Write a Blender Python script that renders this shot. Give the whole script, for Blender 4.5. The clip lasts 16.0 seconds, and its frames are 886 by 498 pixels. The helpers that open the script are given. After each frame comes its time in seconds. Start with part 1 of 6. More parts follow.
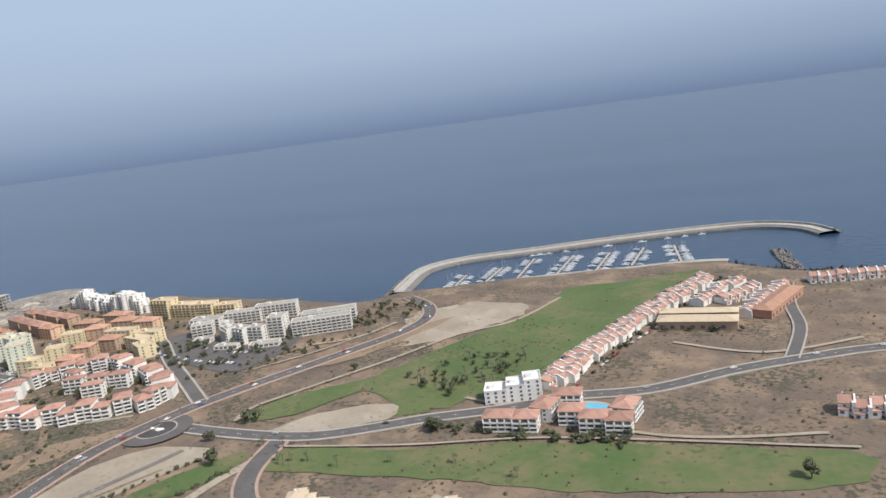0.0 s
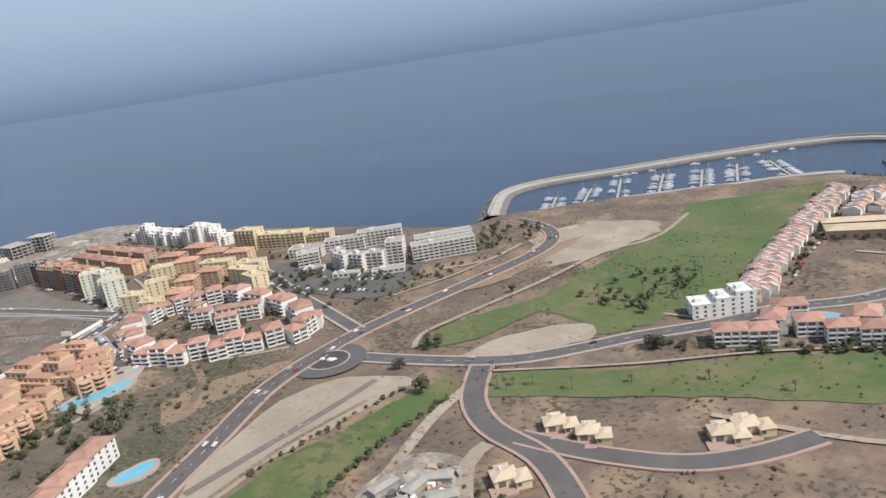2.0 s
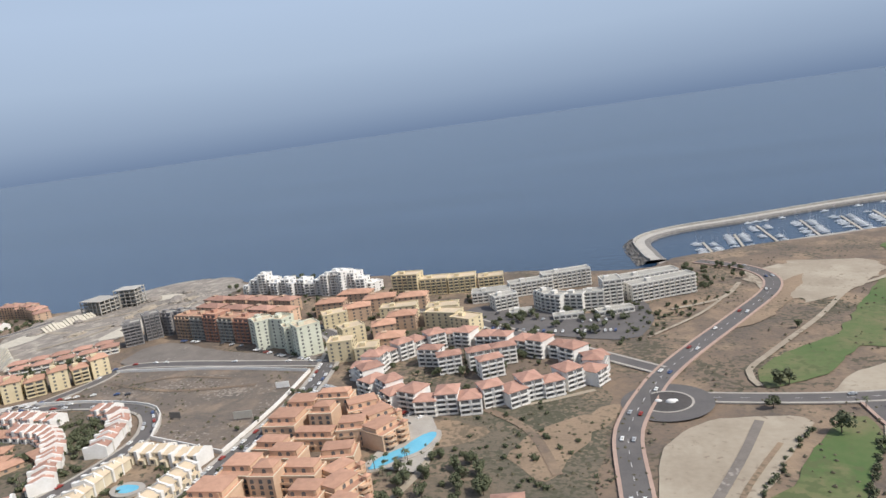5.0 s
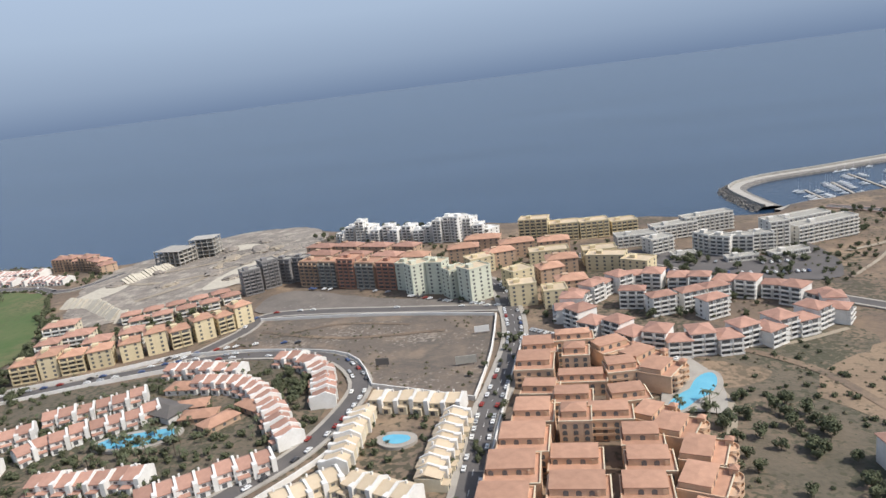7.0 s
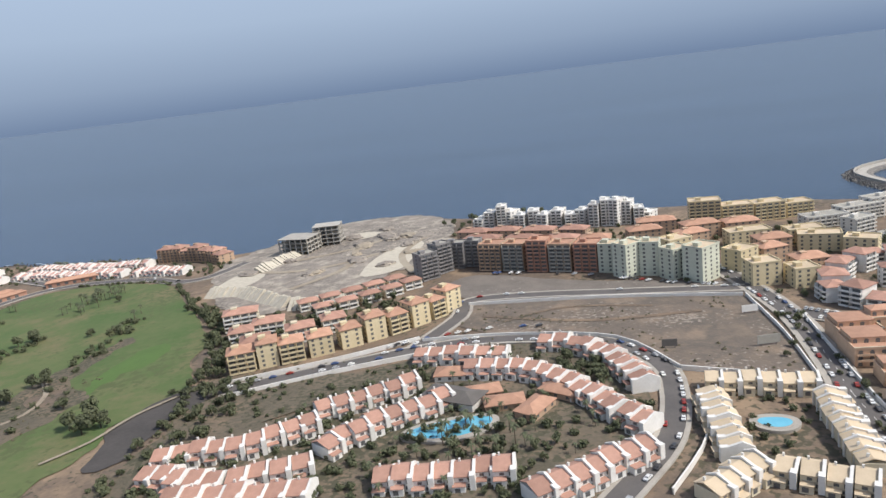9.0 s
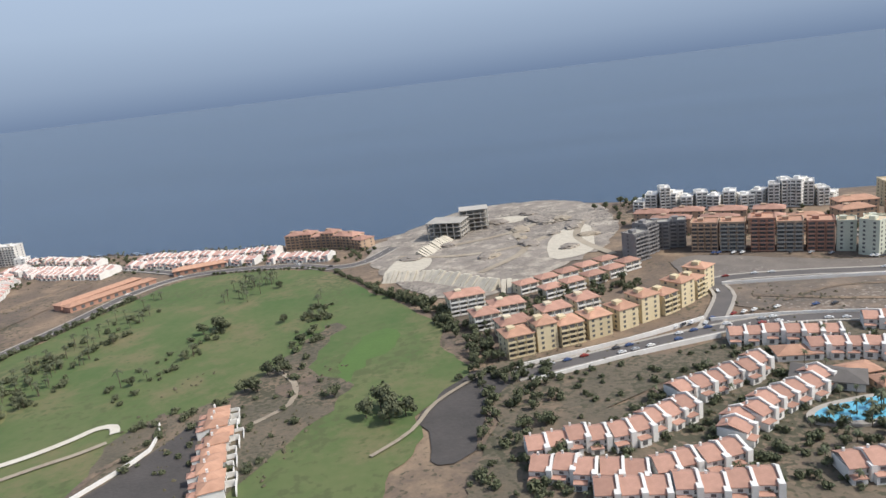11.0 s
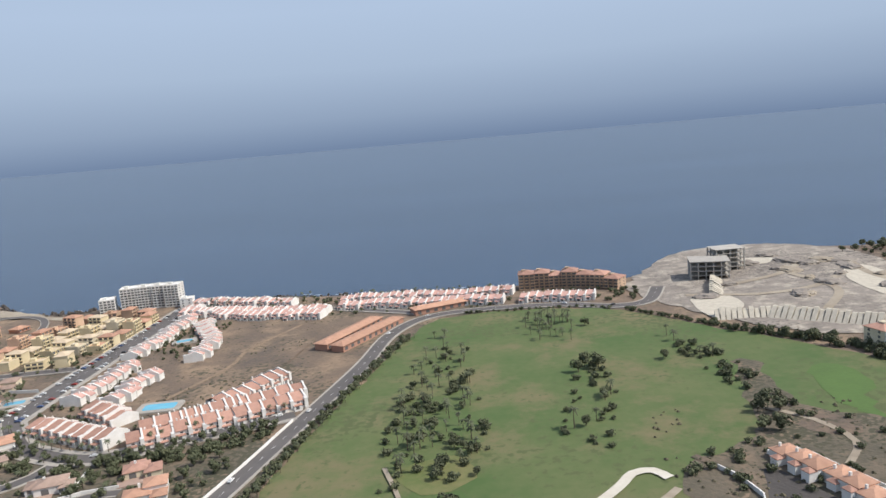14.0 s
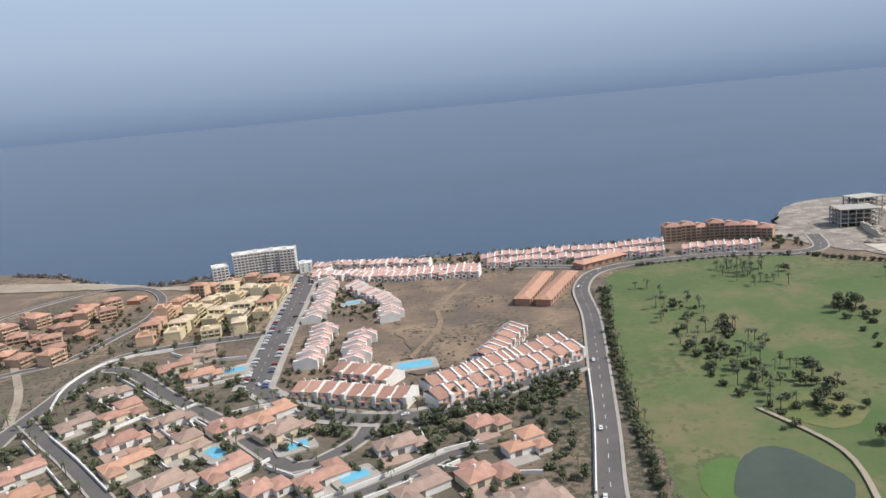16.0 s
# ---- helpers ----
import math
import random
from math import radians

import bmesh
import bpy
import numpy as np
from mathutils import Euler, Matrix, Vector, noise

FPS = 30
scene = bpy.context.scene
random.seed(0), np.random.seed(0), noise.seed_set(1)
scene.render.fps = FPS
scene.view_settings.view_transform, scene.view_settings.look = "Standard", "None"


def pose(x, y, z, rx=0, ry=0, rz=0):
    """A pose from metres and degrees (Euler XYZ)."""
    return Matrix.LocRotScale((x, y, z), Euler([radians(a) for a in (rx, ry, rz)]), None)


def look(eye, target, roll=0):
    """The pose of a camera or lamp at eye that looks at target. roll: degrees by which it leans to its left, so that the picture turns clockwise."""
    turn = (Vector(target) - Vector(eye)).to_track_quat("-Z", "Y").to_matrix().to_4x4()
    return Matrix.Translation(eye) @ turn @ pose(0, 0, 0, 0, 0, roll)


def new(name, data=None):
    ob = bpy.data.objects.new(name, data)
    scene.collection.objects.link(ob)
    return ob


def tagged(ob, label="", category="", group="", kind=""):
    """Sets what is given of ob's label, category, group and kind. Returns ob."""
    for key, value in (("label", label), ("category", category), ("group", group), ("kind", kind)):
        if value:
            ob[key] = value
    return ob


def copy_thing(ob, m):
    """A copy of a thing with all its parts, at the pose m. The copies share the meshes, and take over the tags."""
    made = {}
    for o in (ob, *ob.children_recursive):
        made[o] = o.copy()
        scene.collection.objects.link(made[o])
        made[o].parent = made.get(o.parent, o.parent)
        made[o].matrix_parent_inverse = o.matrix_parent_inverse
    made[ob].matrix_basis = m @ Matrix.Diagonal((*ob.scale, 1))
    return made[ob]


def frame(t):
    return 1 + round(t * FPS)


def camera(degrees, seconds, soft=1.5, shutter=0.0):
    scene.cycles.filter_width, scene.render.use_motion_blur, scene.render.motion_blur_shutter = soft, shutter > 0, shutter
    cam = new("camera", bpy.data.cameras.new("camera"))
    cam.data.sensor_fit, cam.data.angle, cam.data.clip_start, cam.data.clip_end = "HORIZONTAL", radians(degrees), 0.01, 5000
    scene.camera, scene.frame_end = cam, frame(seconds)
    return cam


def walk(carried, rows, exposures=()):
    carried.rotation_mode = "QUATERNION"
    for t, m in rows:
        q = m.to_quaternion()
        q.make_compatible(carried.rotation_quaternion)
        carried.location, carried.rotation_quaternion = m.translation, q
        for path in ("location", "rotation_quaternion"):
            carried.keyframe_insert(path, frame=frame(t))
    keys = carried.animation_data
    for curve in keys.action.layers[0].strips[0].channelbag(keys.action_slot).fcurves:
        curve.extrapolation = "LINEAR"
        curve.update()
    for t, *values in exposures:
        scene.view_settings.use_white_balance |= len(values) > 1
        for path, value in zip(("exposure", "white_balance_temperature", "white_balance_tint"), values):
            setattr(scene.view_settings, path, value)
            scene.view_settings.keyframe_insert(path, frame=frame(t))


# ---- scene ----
from mathutils.geometry import delaunay_2d_cdt

# ---- camera and its flight ----
# All places below are in metres of the plan; the model stands at SCALE so that
# the aircraft's speed stays within the camera's allowed pace.
SCALE = 0.47
cam = camera(64.0, 16.0, soft=1.5)
# seconds, x, y, z, yaw, pitch, lean
FLIGHT = [
    (0, 0.0, 0.0, 154.8, 23.17, -10.63, -7.86),
    (0.5, -29.8, -2.7, 153.1, 25.06, -9.62, -9.22),
    (1, -59.7, -5.4, 151.4, 24.67, -12.44, -8.76),
    (1.5, -89.3, -8.0, 149.8, 23.39, -14.59, -8.53),
    (2, -118.7, -10.4, 148.2, 21.21, -15.79, -8.94),
    (2.5, -148.0, -12.9, 146.6, 19.08, -16.41, -8.62),
    (3, -177.9, -15.5, 145.0, 18.17, -15.75, -7.92),
    (3.5, -208.4, -18.0, 143.5, 17.08, -13.48, -6.33),
    (4, -239.5, -20.3, 142.0, 16.83, -9.64, -6.91),
    (6.5, -395.1, -24.9, 135.9, 13.35, -13.26, -7.53),
    (7, -427.5, -24.9, 135.0, 12.25, -13.77, -7.31),
    (7.5, -459.7, -24.8, 134.2, 11.81, -12.71, -8.18),
    (8, -491.7, -24.8, 133.5, 11.34, -12.67, -7.22),
    (8.5, -523.7, -24.7, 132.8, 10.89, -13.35, -7.43),
    (9, -556.0, -24.5, 132.2, 10.40, -13.78, -7.14),
    (11.5, -726.5, -18.2, 129.5, 7.92, -14.00, -6.63),
    (12, -764.2, -16.5, 129.0, 7.08, -14.01, -6.04),
    (12.5, -802.5, -14.9, 128.5, 6.24, -13.82, -5.62),
    (13, -840.7, -13.2, 128.0, 5.29, -11.48, -6.23),
    (13.5, -879.2, -11.4, 127.6, 4.66, -9.57, -5.52),
    (14, -917.9, -9.4, 127.3, 3.14, -9.35, -4.91),
    (14.5, -957.3, -7.0, 127.0, 1.81, -10.13, -5.21),
    (15, -997.4, -4.2, 126.7, 0.37, -10.46, -4.69),
    (15.5, -1038.2, -1.2, 126.5, -1.00, -10.42, -4.82),
    (16, -1079.4, 1.8, 126.2, -2.64, -11.93, -5.27),
]


def flight_pose(x, y, z, yaw, pitch, lean):
    ya, pa = radians(yaw), radians(pitch)
    eye = Vector((x, y, z)) * SCALE
    ahead = Vector((-math.sin(ya) * math.cos(pa), math.cos(ya) * math.cos(pa), math.sin(pa)))
    return look(eye, eye + ahead * 5, lean)


walk(cam, [(t, flight_pose(*p)) for t, *p in FLIGHT])
scene.view_settings.exposure = -0.08

# ---- world and sun ----
SUN_EL, SUN_AZ = 48.0, 100.0     # azimuth: degrees clockwise from +y, where the light comes from
world = bpy.data.worlds.new("sky")
scene.world = world
world.use_nodes = True
wn, wl = world.node_tree.nodes, world.node_tree.links
wn.clear()
sky = wn.new("ShaderNodeTexSky")
sky.sky_type, sky.sun_disc = "NISHITA", False
sky.sun_elevation, sky.sun_rotation = radians(SUN_EL), radians(SUN_AZ)
sky.air_density, sky.dust_density, sky.ozone_density = 1.0, 3.0, 1.5
bg = wn.new("ShaderNodeBackground")
bg.inputs["Strength"].default_value = 0.15
wo = wn.new("ShaderNodeOutputWorld")
wl.new(sky.outputs[0], bg.inputs["Color"])
# sea haze, dimmest at the horizon, spread over most of the sky as added fill
wtc, wsep = wn.new("ShaderNodeTexCoord"), wn.new("ShaderNodeSeparateXYZ")
wl.new(wtc.outputs["Generated"], wsep.inputs[0])
wmr = wn.new("ShaderNodeMapRange")
wmr.interpolation_type = "SMOOTHSTEP"
wmr.inputs["From Min"].default_value, wmr.inputs["From Max"].default_value = 0.0, 1.10
wmr.inputs["To Min"].default_value, wmr.inputs["To Max"].default_value = 1.0, 0.0
wl.new(wsep.outputs["Z"], wmr.inputs["Value"])
hmr = wn.new("ShaderNodeMapRange")
hmr.inputs["From Min"].default_value, hmr.inputs["From Max"].default_value = -0.03, 0.17
wl.new(wsep.outputs["Z"], hmr.inputs["Value"])
hramp = wn.new("ShaderNodeValToRGB")
ends = hramp.color_ramp.elements
ends[0].color, ends[1].color = (0.165, 0.235, 0.37, 1), (0.48, 0.60, 0.79, 1)
for pos, col in ((0.09, (0.182, 0.255, 0.395)), (0.30, (0.30, 0.39, 0.54)), (0.62, (0.42, 0.53, 0.70))):
    ends.new(pos).color = (*col, 1)
wl.new(hmr.outputs[0], hramp.inputs["Fac"])
haze = wn.new("ShaderNodeBackground")
haze.inputs["Strength"].default_value = 1.0
wl.new(hramp.outputs["Color"], haze.inputs["Color"])
wmix = wn.new("ShaderNodeMixShader")
wl.new(wmr.outputs[0], wmix.inputs[0])
wl.new(bg.outputs[0], wmix.inputs[1])
wl.new(haze.outputs[0], wmix.inputs[2])
wl.new(wmix.outputs[0], wo.inputs["Surface"])
sun = new("sun", bpy.data.lights.new("sun", "SUN"))
sun.data.energy, sun.data.angle, sun.data.color = 4.0, radians(0.6), (1.0, 0.965, 0.91)
_e, _a = radians(SUN_EL), radians(SUN_AZ)
SUN_FROM = Vector((math.sin(_a) * math.cos(_e), math.cos(_a) * math.cos(_e), math.sin(_e)))
sun.matrix_basis = look(SUN_FROM * 500, (0, 0, 0))

# ---- materials ----


def mat(name, a, b=None, size=1.0, rough=0.85, bump=0.0, fine=8.0, rand=0.0, metal=0.0, detail=6.0, third=None, tufts=None):
    """Two colours mixed by coarse and fine noise; rand: change of value from object to object."""
    b = b or tuple(min(1.0, v * 0.75) for v in a)
    m = bpy.data.materials.new(name)
    m.use_nodes = True
    n, l = m.node_tree.nodes, m.node_tree.links
    s = n["Principled BSDF"]
    s.inputs["Roughness"].default_value, s.inputs["Metallic"].default_value = rough, metal
    co = n.new("ShaderNodeTexCoord")
    n1, n2 = n.new("ShaderNodeTexNoise"), n.new("ShaderNodeTexNoise")
    n1.inputs["Scale"].default_value, n2.inputs["Scale"].default_value = 1.0 / size, fine / size
    n1.inputs["Detail"].default_value = detail
    l.new(co.outputs["Object"], n1.inputs["Vector"])
    l.new(co.outputs["Object"], n2.inputs["Vector"])
    add = n.new("ShaderNodeMath")
    add.operation = "MULTIPLY_ADD"
    l.new(n2.outputs["Fac"], add.inputs[0])
    add.inputs[1].default_value = 0.45
    l.new(n1.outputs["Fac"], add.inputs[2])
    ramp = n.new("ShaderNodeValToRGB")
    ramp.color_ramp.elements[0].position, ramp.color_ramp.elements[1].position = 0.5, 0.95
    ramp.color_ramp.elements[0].color, ramp.color_ramp.elements[1].color = (*a, 1), (*b, 1)
    l.new(add.outputs[0], ramp.inputs["Fac"])
    out = ramp.outputs["Color"]
    if third:
        n3 = n.new("ShaderNodeTexNoise")
        n3.inputs["Scale"].default_value, n3.inputs["Detail"].default_value = 0.9 / size, 8
        n3.inputs["Roughness"].default_value = 0.7
        l.new(co.outputs["Object"], n3.inputs["Vector"])
        r3 = n.new("ShaderNodeMapRange")
        r3.inputs["From Min"].default_value, r3.inputs["From Max"].default_value = 0.49, 0.64
        l.new(n3.outputs["Fac"], r3.inputs["Value"])
        mx = n.new("ShaderNodeMix")
        mx.data_type = "RGBA"
        l.new(r3.outputs[0], mx.inputs[0])
        l.new(out, mx.inputs[6])
        mx.inputs[7].default_value = (*third, 1)
        out = mx.outputs[2]
    if tufts:
        # small tussocks and stones, thick in some places and thin in others
        colour, across, level = tufts
        n4, n5 = n.new("ShaderNodeTexNoise"), n.new("ShaderNodeTexNoise")
        n4.inputs["Scale"].default_value, n4.inputs["Detail"].default_value = 1.0 / across, 3
        n5.inputs["Scale"].default_value, n5.inputs["Detail"].default_value = 0.055 / across, 4
        l.new(co.outputs["Object"], n4.inputs["Vector"])
        l.new(co.outputs["Object"], n5.inputs["Vector"])
        sm = n.new("ShaderNodeMath")
        sm.operation = "MULTIPLY_ADD"
        sm.inputs[1].default_value = 0.8
        l.new(n5.outputs["Fac"], sm.inputs[0])
        l.new(n4.outputs["Fac"], sm.inputs[2])
        r4 = n.new("ShaderNodeMapRange")
        r4.inputs["From Min"].default_value, r4.inputs["From Max"].default_value = level, level + 0.09
        l.new(sm.outputs[0], r4.inputs["Value"])
        m4 = n.new("ShaderNodeMix")
        m4.data_type = "RGBA"
        l.new(r4.outputs[0], m4.inputs[0])
        l.new(out, m4.inputs[6])
        m4.inputs[7].default_value = (*colour, 1)
        out = m4.outputs[2]
    if rand:
        info = n.new("ShaderNodeObjectInfo")
        mr = n.new("ShaderNodeMapRange")
        mr.inputs["To Min"].default_value, mr.inputs["To Max"].default_value = 1 - rand, 1 + rand
        l.new(info.outputs["Random"], mr.inputs["Value"])
        hs = n.new("ShaderNodeHueSaturation")
        l.new(mr.outputs[0], hs.inputs["Value"])
        l.new(out, hs.inputs["Color"])
        out = hs.outputs["Color"]
    l.new(out, s.inputs["Base Color"])
    if bump:
        bp = n.new("ShaderNodeBump")
        bp.inputs["Strength"].default_value, bp.inputs["Distance"].default_value = 1.0, bump
        l.new(add.outputs[0], bp.inputs["Height"])
        l.new(bp.outputs[0], s.inputs["Normal"])
    return m


EARTH = mat("dry_earth", (0.215, 0.152, 0.104), (0.112, 0.090, 0.072), 26, 0.95, 0.25, 14, third=(0.285, 0.205, 0.135), tufts=((0.085, 0.075, 0.048), 2.6, 0.97))
SCRUBBY = mat("scrubby_earth", (0.165, 0.130, 0.092), (0.100, 0.088, 0.062), 18, 0.95, 0.3, 12, third=(0.225, 0.163, 0.113), tufts=((0.078, 0.074, 0.046), 2.2, 0.92))
FIELD = mat("dark_field_earth", (0.175, 0.138, 0.108), (0.112, 0.096, 0.080), 15, 0.95, 0.2, 10, third=(0.235, 0.178, 0.13), tufts=((0.29, 0.245, 0.20), 2.0, 1.0))
CINDER = mat("black_cinder", (0.088, 0.078, 0.072), (0.060, 0.054, 0.05), 14, 0.95, 0.15, 10)
GRAVEL = mat("grey_gravel", (0.21, 0.182, 0.155), (0.145, 0.126, 0.11), 10, 0.95, 0.15, 9, tufts=((0.30, 0.265, 0.23), 2.2, 1.0))
OCHRE = mat("ochre_earth", (0.30, 0.215, 0.14), (0.215, 0.155, 0.105), 14, 0.95, 0.2, 10, tufts=((0.15, 0.115, 0.075), 2.4, 0.97))
SAND = mat("pale_sand", (0.37, 0.315, 0.24), (0.285, 0.235, 0.175), 24, 0.95, 0.1, 10, third=(0.40, 0.345, 0.265), tufts=((0.24, 0.19, 0.14), 3.0, 1.02))
RUBBLE = mat("grey_rubble", (0.31, 0.27, 0.23), (0.19, 0.165, 0.14), 12, 0.95, 0.4, 6, third=(0.45, 0.395, 0.32), tufts=((0.15, 0.13, 0.11), 2.4, 0.99))
GRASS = mat("fairway_grass", (0.070, 0.120, 0.033), (0.120, 0.143, 0.053), 38, 0.9, 0.05, 9, third=(0.172, 0.150, 0.074), tufts=((0.088, 0.108, 0.040), 3.4, 1.0))
ROUGHG = mat("rough_grass", (0.115, 0.145, 0.045), (0.19, 0.175, 0.075), 26, 0.95, 0.1, 8)
BRIGHTG = mat("watered_grass", (0.090, 0.158, 0.038), (0.076, 0.130, 0.034), 14, 0.9, 0.05, 8)
ASPHALT = mat("asphalt", (0.135, 0.122, 0.115), (0.10, 0.092, 0.088), 9, 0.9, 0.02, 12)
PAVE = mat("pale_paving", (0.42, 0.385, 0.335), (0.33, 0.30, 0.26), 6, 0.9, 0.02, 8)
PINKPAVE = mat("pink_paving", (0.42, 0.30, 0.24), (0.36, 0.25, 0.20), 6, 0.9, 0.02, 8)
LINE = mat("road_paint", (0.75, 0.74, 0.70), (0.6, 0.59, 0.56), 3, 0.7)
WHITE = mat("white_render", (0.80, 0.78, 0.74), (0.68, 0.65, 0.60), 7, 0.8, 0.01, 8, rand=0.05)
CREAM = mat("cream_render", (0.68, 0.60, 0.44), (0.58, 0.50, 0.36), 7, 0.85, 0.01, 8, rand=0.06)
YELLOW = mat("yellow_render", (0.67, 0.565, 0.365), (0.58, 0.48, 0.30), 7, 0.85, 0.01, 8, rand=0.08)
TAN = mat("tan_render", (0.51, 0.36, 0.25), (0.41, 0.285, 0.195), 7, 0.85, 0.01, 8, rand=0.1)
ORANGE = mat("peach_render", (0.64, 0.445, 0.305), (0.53, 0.355, 0.235), 7, 0.85, 0.01, 8, rand=0.08)
RUST = mat("rust_red_render", (0.45, 0.25, 0.175), (0.37, 0.20, 0.14), 7, 0.85, 0.01, 8)
SAGE = mat("pale_green_render", (0.61, 0.615, 0.50), (0.51, 0.52, 0.415), 7, 0.85, 0.01, 8, rand=0.08)
GREY = mat("grey_render", (0.27, 0.255, 0.25), (0.205, 0.195, 0.19), 7, 0.85, 0.01, 8)
CONC = mat("bare_concrete", (0.46, 0.43, 0.38), (0.36, 0.335, 0.30), 6, 0.9, 0.02, 8, rand=0.08)
HOTEL = mat("grey_white_render", (0.70, 0.67, 0.61), (0.60, 0.57, 0.52), 7, 0.85, 0.01, 8)
TILE = mat("terracotta_tiles", (0.48, 0.275, 0.205), (0.34, 0.19, 0.14), 3, 0.85, 0.03, 12, rand=0.18)
TILEO = mat("orange_tiles", (0.53, 0.305, 0.205), (0.405, 0.225, 0.15), 3, 0.85, 0.03, 12, rand=0.15)
TILEW = mat("weathered_tiles", (0.40, 0.285, 0.225), (0.29, 0.205, 0.16), 3, 0.9, 0.03, 12, rand=0.15)
TILEB = mat("buff_roof", (0.62, 0.50, 0.35), (0.52, 0.41, 0.28), 4, 0.85, 0.03, 10, rand=0.08)
ROOFG = mat("grey_gravel_roof", (0.40, 0.38, 0.33), (0.31, 0.295, 0.26), 5, 0.95, 0.02, 10, rand=0.08)
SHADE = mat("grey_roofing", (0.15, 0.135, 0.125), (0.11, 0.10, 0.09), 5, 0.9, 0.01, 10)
PANE = mat("window_glass", (0.115, 0.115, 0.115), (0.15, 0.148, 0.145), 2, 0.2)
DOOR = mat("brown_door", (0.14, 0.085, 0.05), (0.11, 0.065, 0.04), 2, 0.6)
POOL = mat("pool_water", (0.12, 0.42, 0.58), (0.17, 0.49, 0.63), 6, 0.08, 0.02, 9)
POND = mat("pond_water", (0.055, 0.07, 0.045), (0.07, 0.085, 0.055), 9, 0.15, 0.02, 9)
ROCK = mat("breakwater_rock", (0.27, 0.25, 0.225), (0.15, 0.14, 0.13), 3, 0.95, 0.4, 4)
LEAF = mat("tree_leaves", (0.072, 0.084, 0.042), (0.108, 0.115, 0.062), 2, 0.85, 0.0, 6, rand=0.25)
PALMLEAF = mat("palm_leaves", (0.072, 0.086, 0.044), (0.105, 0.114, 0.062), 2, 0.8, 0.0, 6, rand=0.25)
SCRUB = mat("dry_scrub", (0.078, 0.074, 0.042), (0.12, 0.10, 0.06), 3, 0.9, 0.0, 6)
BARK = mat("bark", (0.12, 0.09, 0.065), (0.085, 0.065, 0.045), 1, 0.95, 0.02, 6)
GEL = mat("boat_gelcoat", (0.80, 0.80, 0.79), (0.70, 0.70, 0.69), 3, 0.35)
ALU = mat("mast_metal", (0.62, 0.62, 0.62), (0.55, 0.55, 0.55), 2, 0.4, metal=0.6)
RUBBER = mat("tyre_rubber", (0.02, 0.02, 0.02), (0.03, 0.03, 0.03), 1, 0.9)
PAINTS = [mat("car_paint", c, tuple(v * 0.9 for v in c), 2, 0.35) for c in
          ((0.72, 0.72, 0.71), (0.40, 0.41, 0.42), (0.05, 0.05, 0.055), (0.30, 0.04, 0.03), (0.06, 0.10, 0.22), (0.78, 0.77, 0.73))]
PLANK = mat("pontoon_planks", (0.45, 0.40, 0.33), (0.36, 0.32, 0.26), 2, 0.9)

# sea: deep water with swell and ripples, gloss from the sky
SEA = bpy.data.materials.new("sea_water")
SEA.use_nodes = True
_n, _l = SEA.node_tree.nodes, SEA.node_tree.links
_s = _n["Principled BSDF"]
_s.inputs["Roughness"].default_value, _s.inputs["IOR"].default_value = 0.22, 1.33
_co = _n.new("ShaderNodeTexCoord")
_mp = _n.new("ShaderNodeMapping")
_mp.inputs["Scale"].default_value = (0.0012, 0.004, 0.01)
_n1, _n2 = _n.new("ShaderNodeTexNoise"), _n.new("ShaderNodeTexNoise")
_n1.inputs["Scale"].default_value, _n1.inputs["Detail"].default_value = 1.0, 5
_n2.inputs["Scale"].default_value, _n2.inputs["Detail"].default_value = 0.16, 6
_l.new(_co.outputs["Object"], _mp.inputs["Vector"])
_l.new(_mp.outputs[0], _n1.inputs["Vector"])
_l.new(_co.outputs["Object"], _n2.inputs["Vector"])
_r = _n.new("ShaderNodeValToRGB")
_r.color_ramp.elements[0].color, _r.color_ramp.elements[1].color = (0.018, 0.042, 0.080, 1), (0.030, 0.059, 0.106, 1)
_r.color_ramp.elements[0].position, _r.color_ramp.elements[1].position = 0.35, 0.65
_l.new(_n1.outputs["Fac"], _r.inputs["Fac"])
_l.new(_r.outputs[0], _s.inputs["Base Color"])
_bp = _n.new("ShaderNodeBump")
_bp.inputs["Strength"].default_value, _bp.inputs["Distance"].default_value = 0.5, 0.6
_l.new(_n2.outputs["Fac"], _bp.inputs["Height"])
_l.new(_bp.outputs[0], _s.inputs["Normal"])

# ---- helpers ----


def height(x, y):
    """The lie of the land."""
    return 3 + 13 * math.exp(-((x + 560) / 330) ** 2)


def mesh_of(name, bm, material):
    me = bpy.data.meshes.new(name)
    bm.to_mesh(me)
    bm.free()
    for m in (material if isinstance(material, (list, tuple)) else [material]):
        me.materials.append(m)
    return me


def part(name, bm, material, parent=None, label=""):
    ob = new(name, bm if isinstance(bm, bpy.types.Mesh) else mesh_of(name, bm, material))
    ob.parent = parent
    return tagged(ob, label)


def put(ob, x, y, z=0.0, rz=0.0):
    ob.matrix_basis = pose(x, y, z, 0, 0, rz)
    return ob


def box(bm, x0, x1, y0, y1, z0, z1, bevel=0.0):
    vs = [bm.verts.new(v) for v in ((x0, y0, z0), (x1, y0, z0), (x1, y1, z0), (x0, y1, z0), (x0, y0, z1), (x1, y0, z1), (x1, y1, z1), (x0, y1, z1))]
    for f in ((3, 2, 1, 0), (4, 5, 6, 7), (0, 1, 5, 4), (1, 2, 6, 5), (2, 3, 7, 6), (3, 0, 4, 7)):
        bm.faces.new([vs[i] for i in f])
    return bm


def boxes(*rows):
    bm = bmesh.new()
    for r in rows:
        box(bm, *r)
    return bm


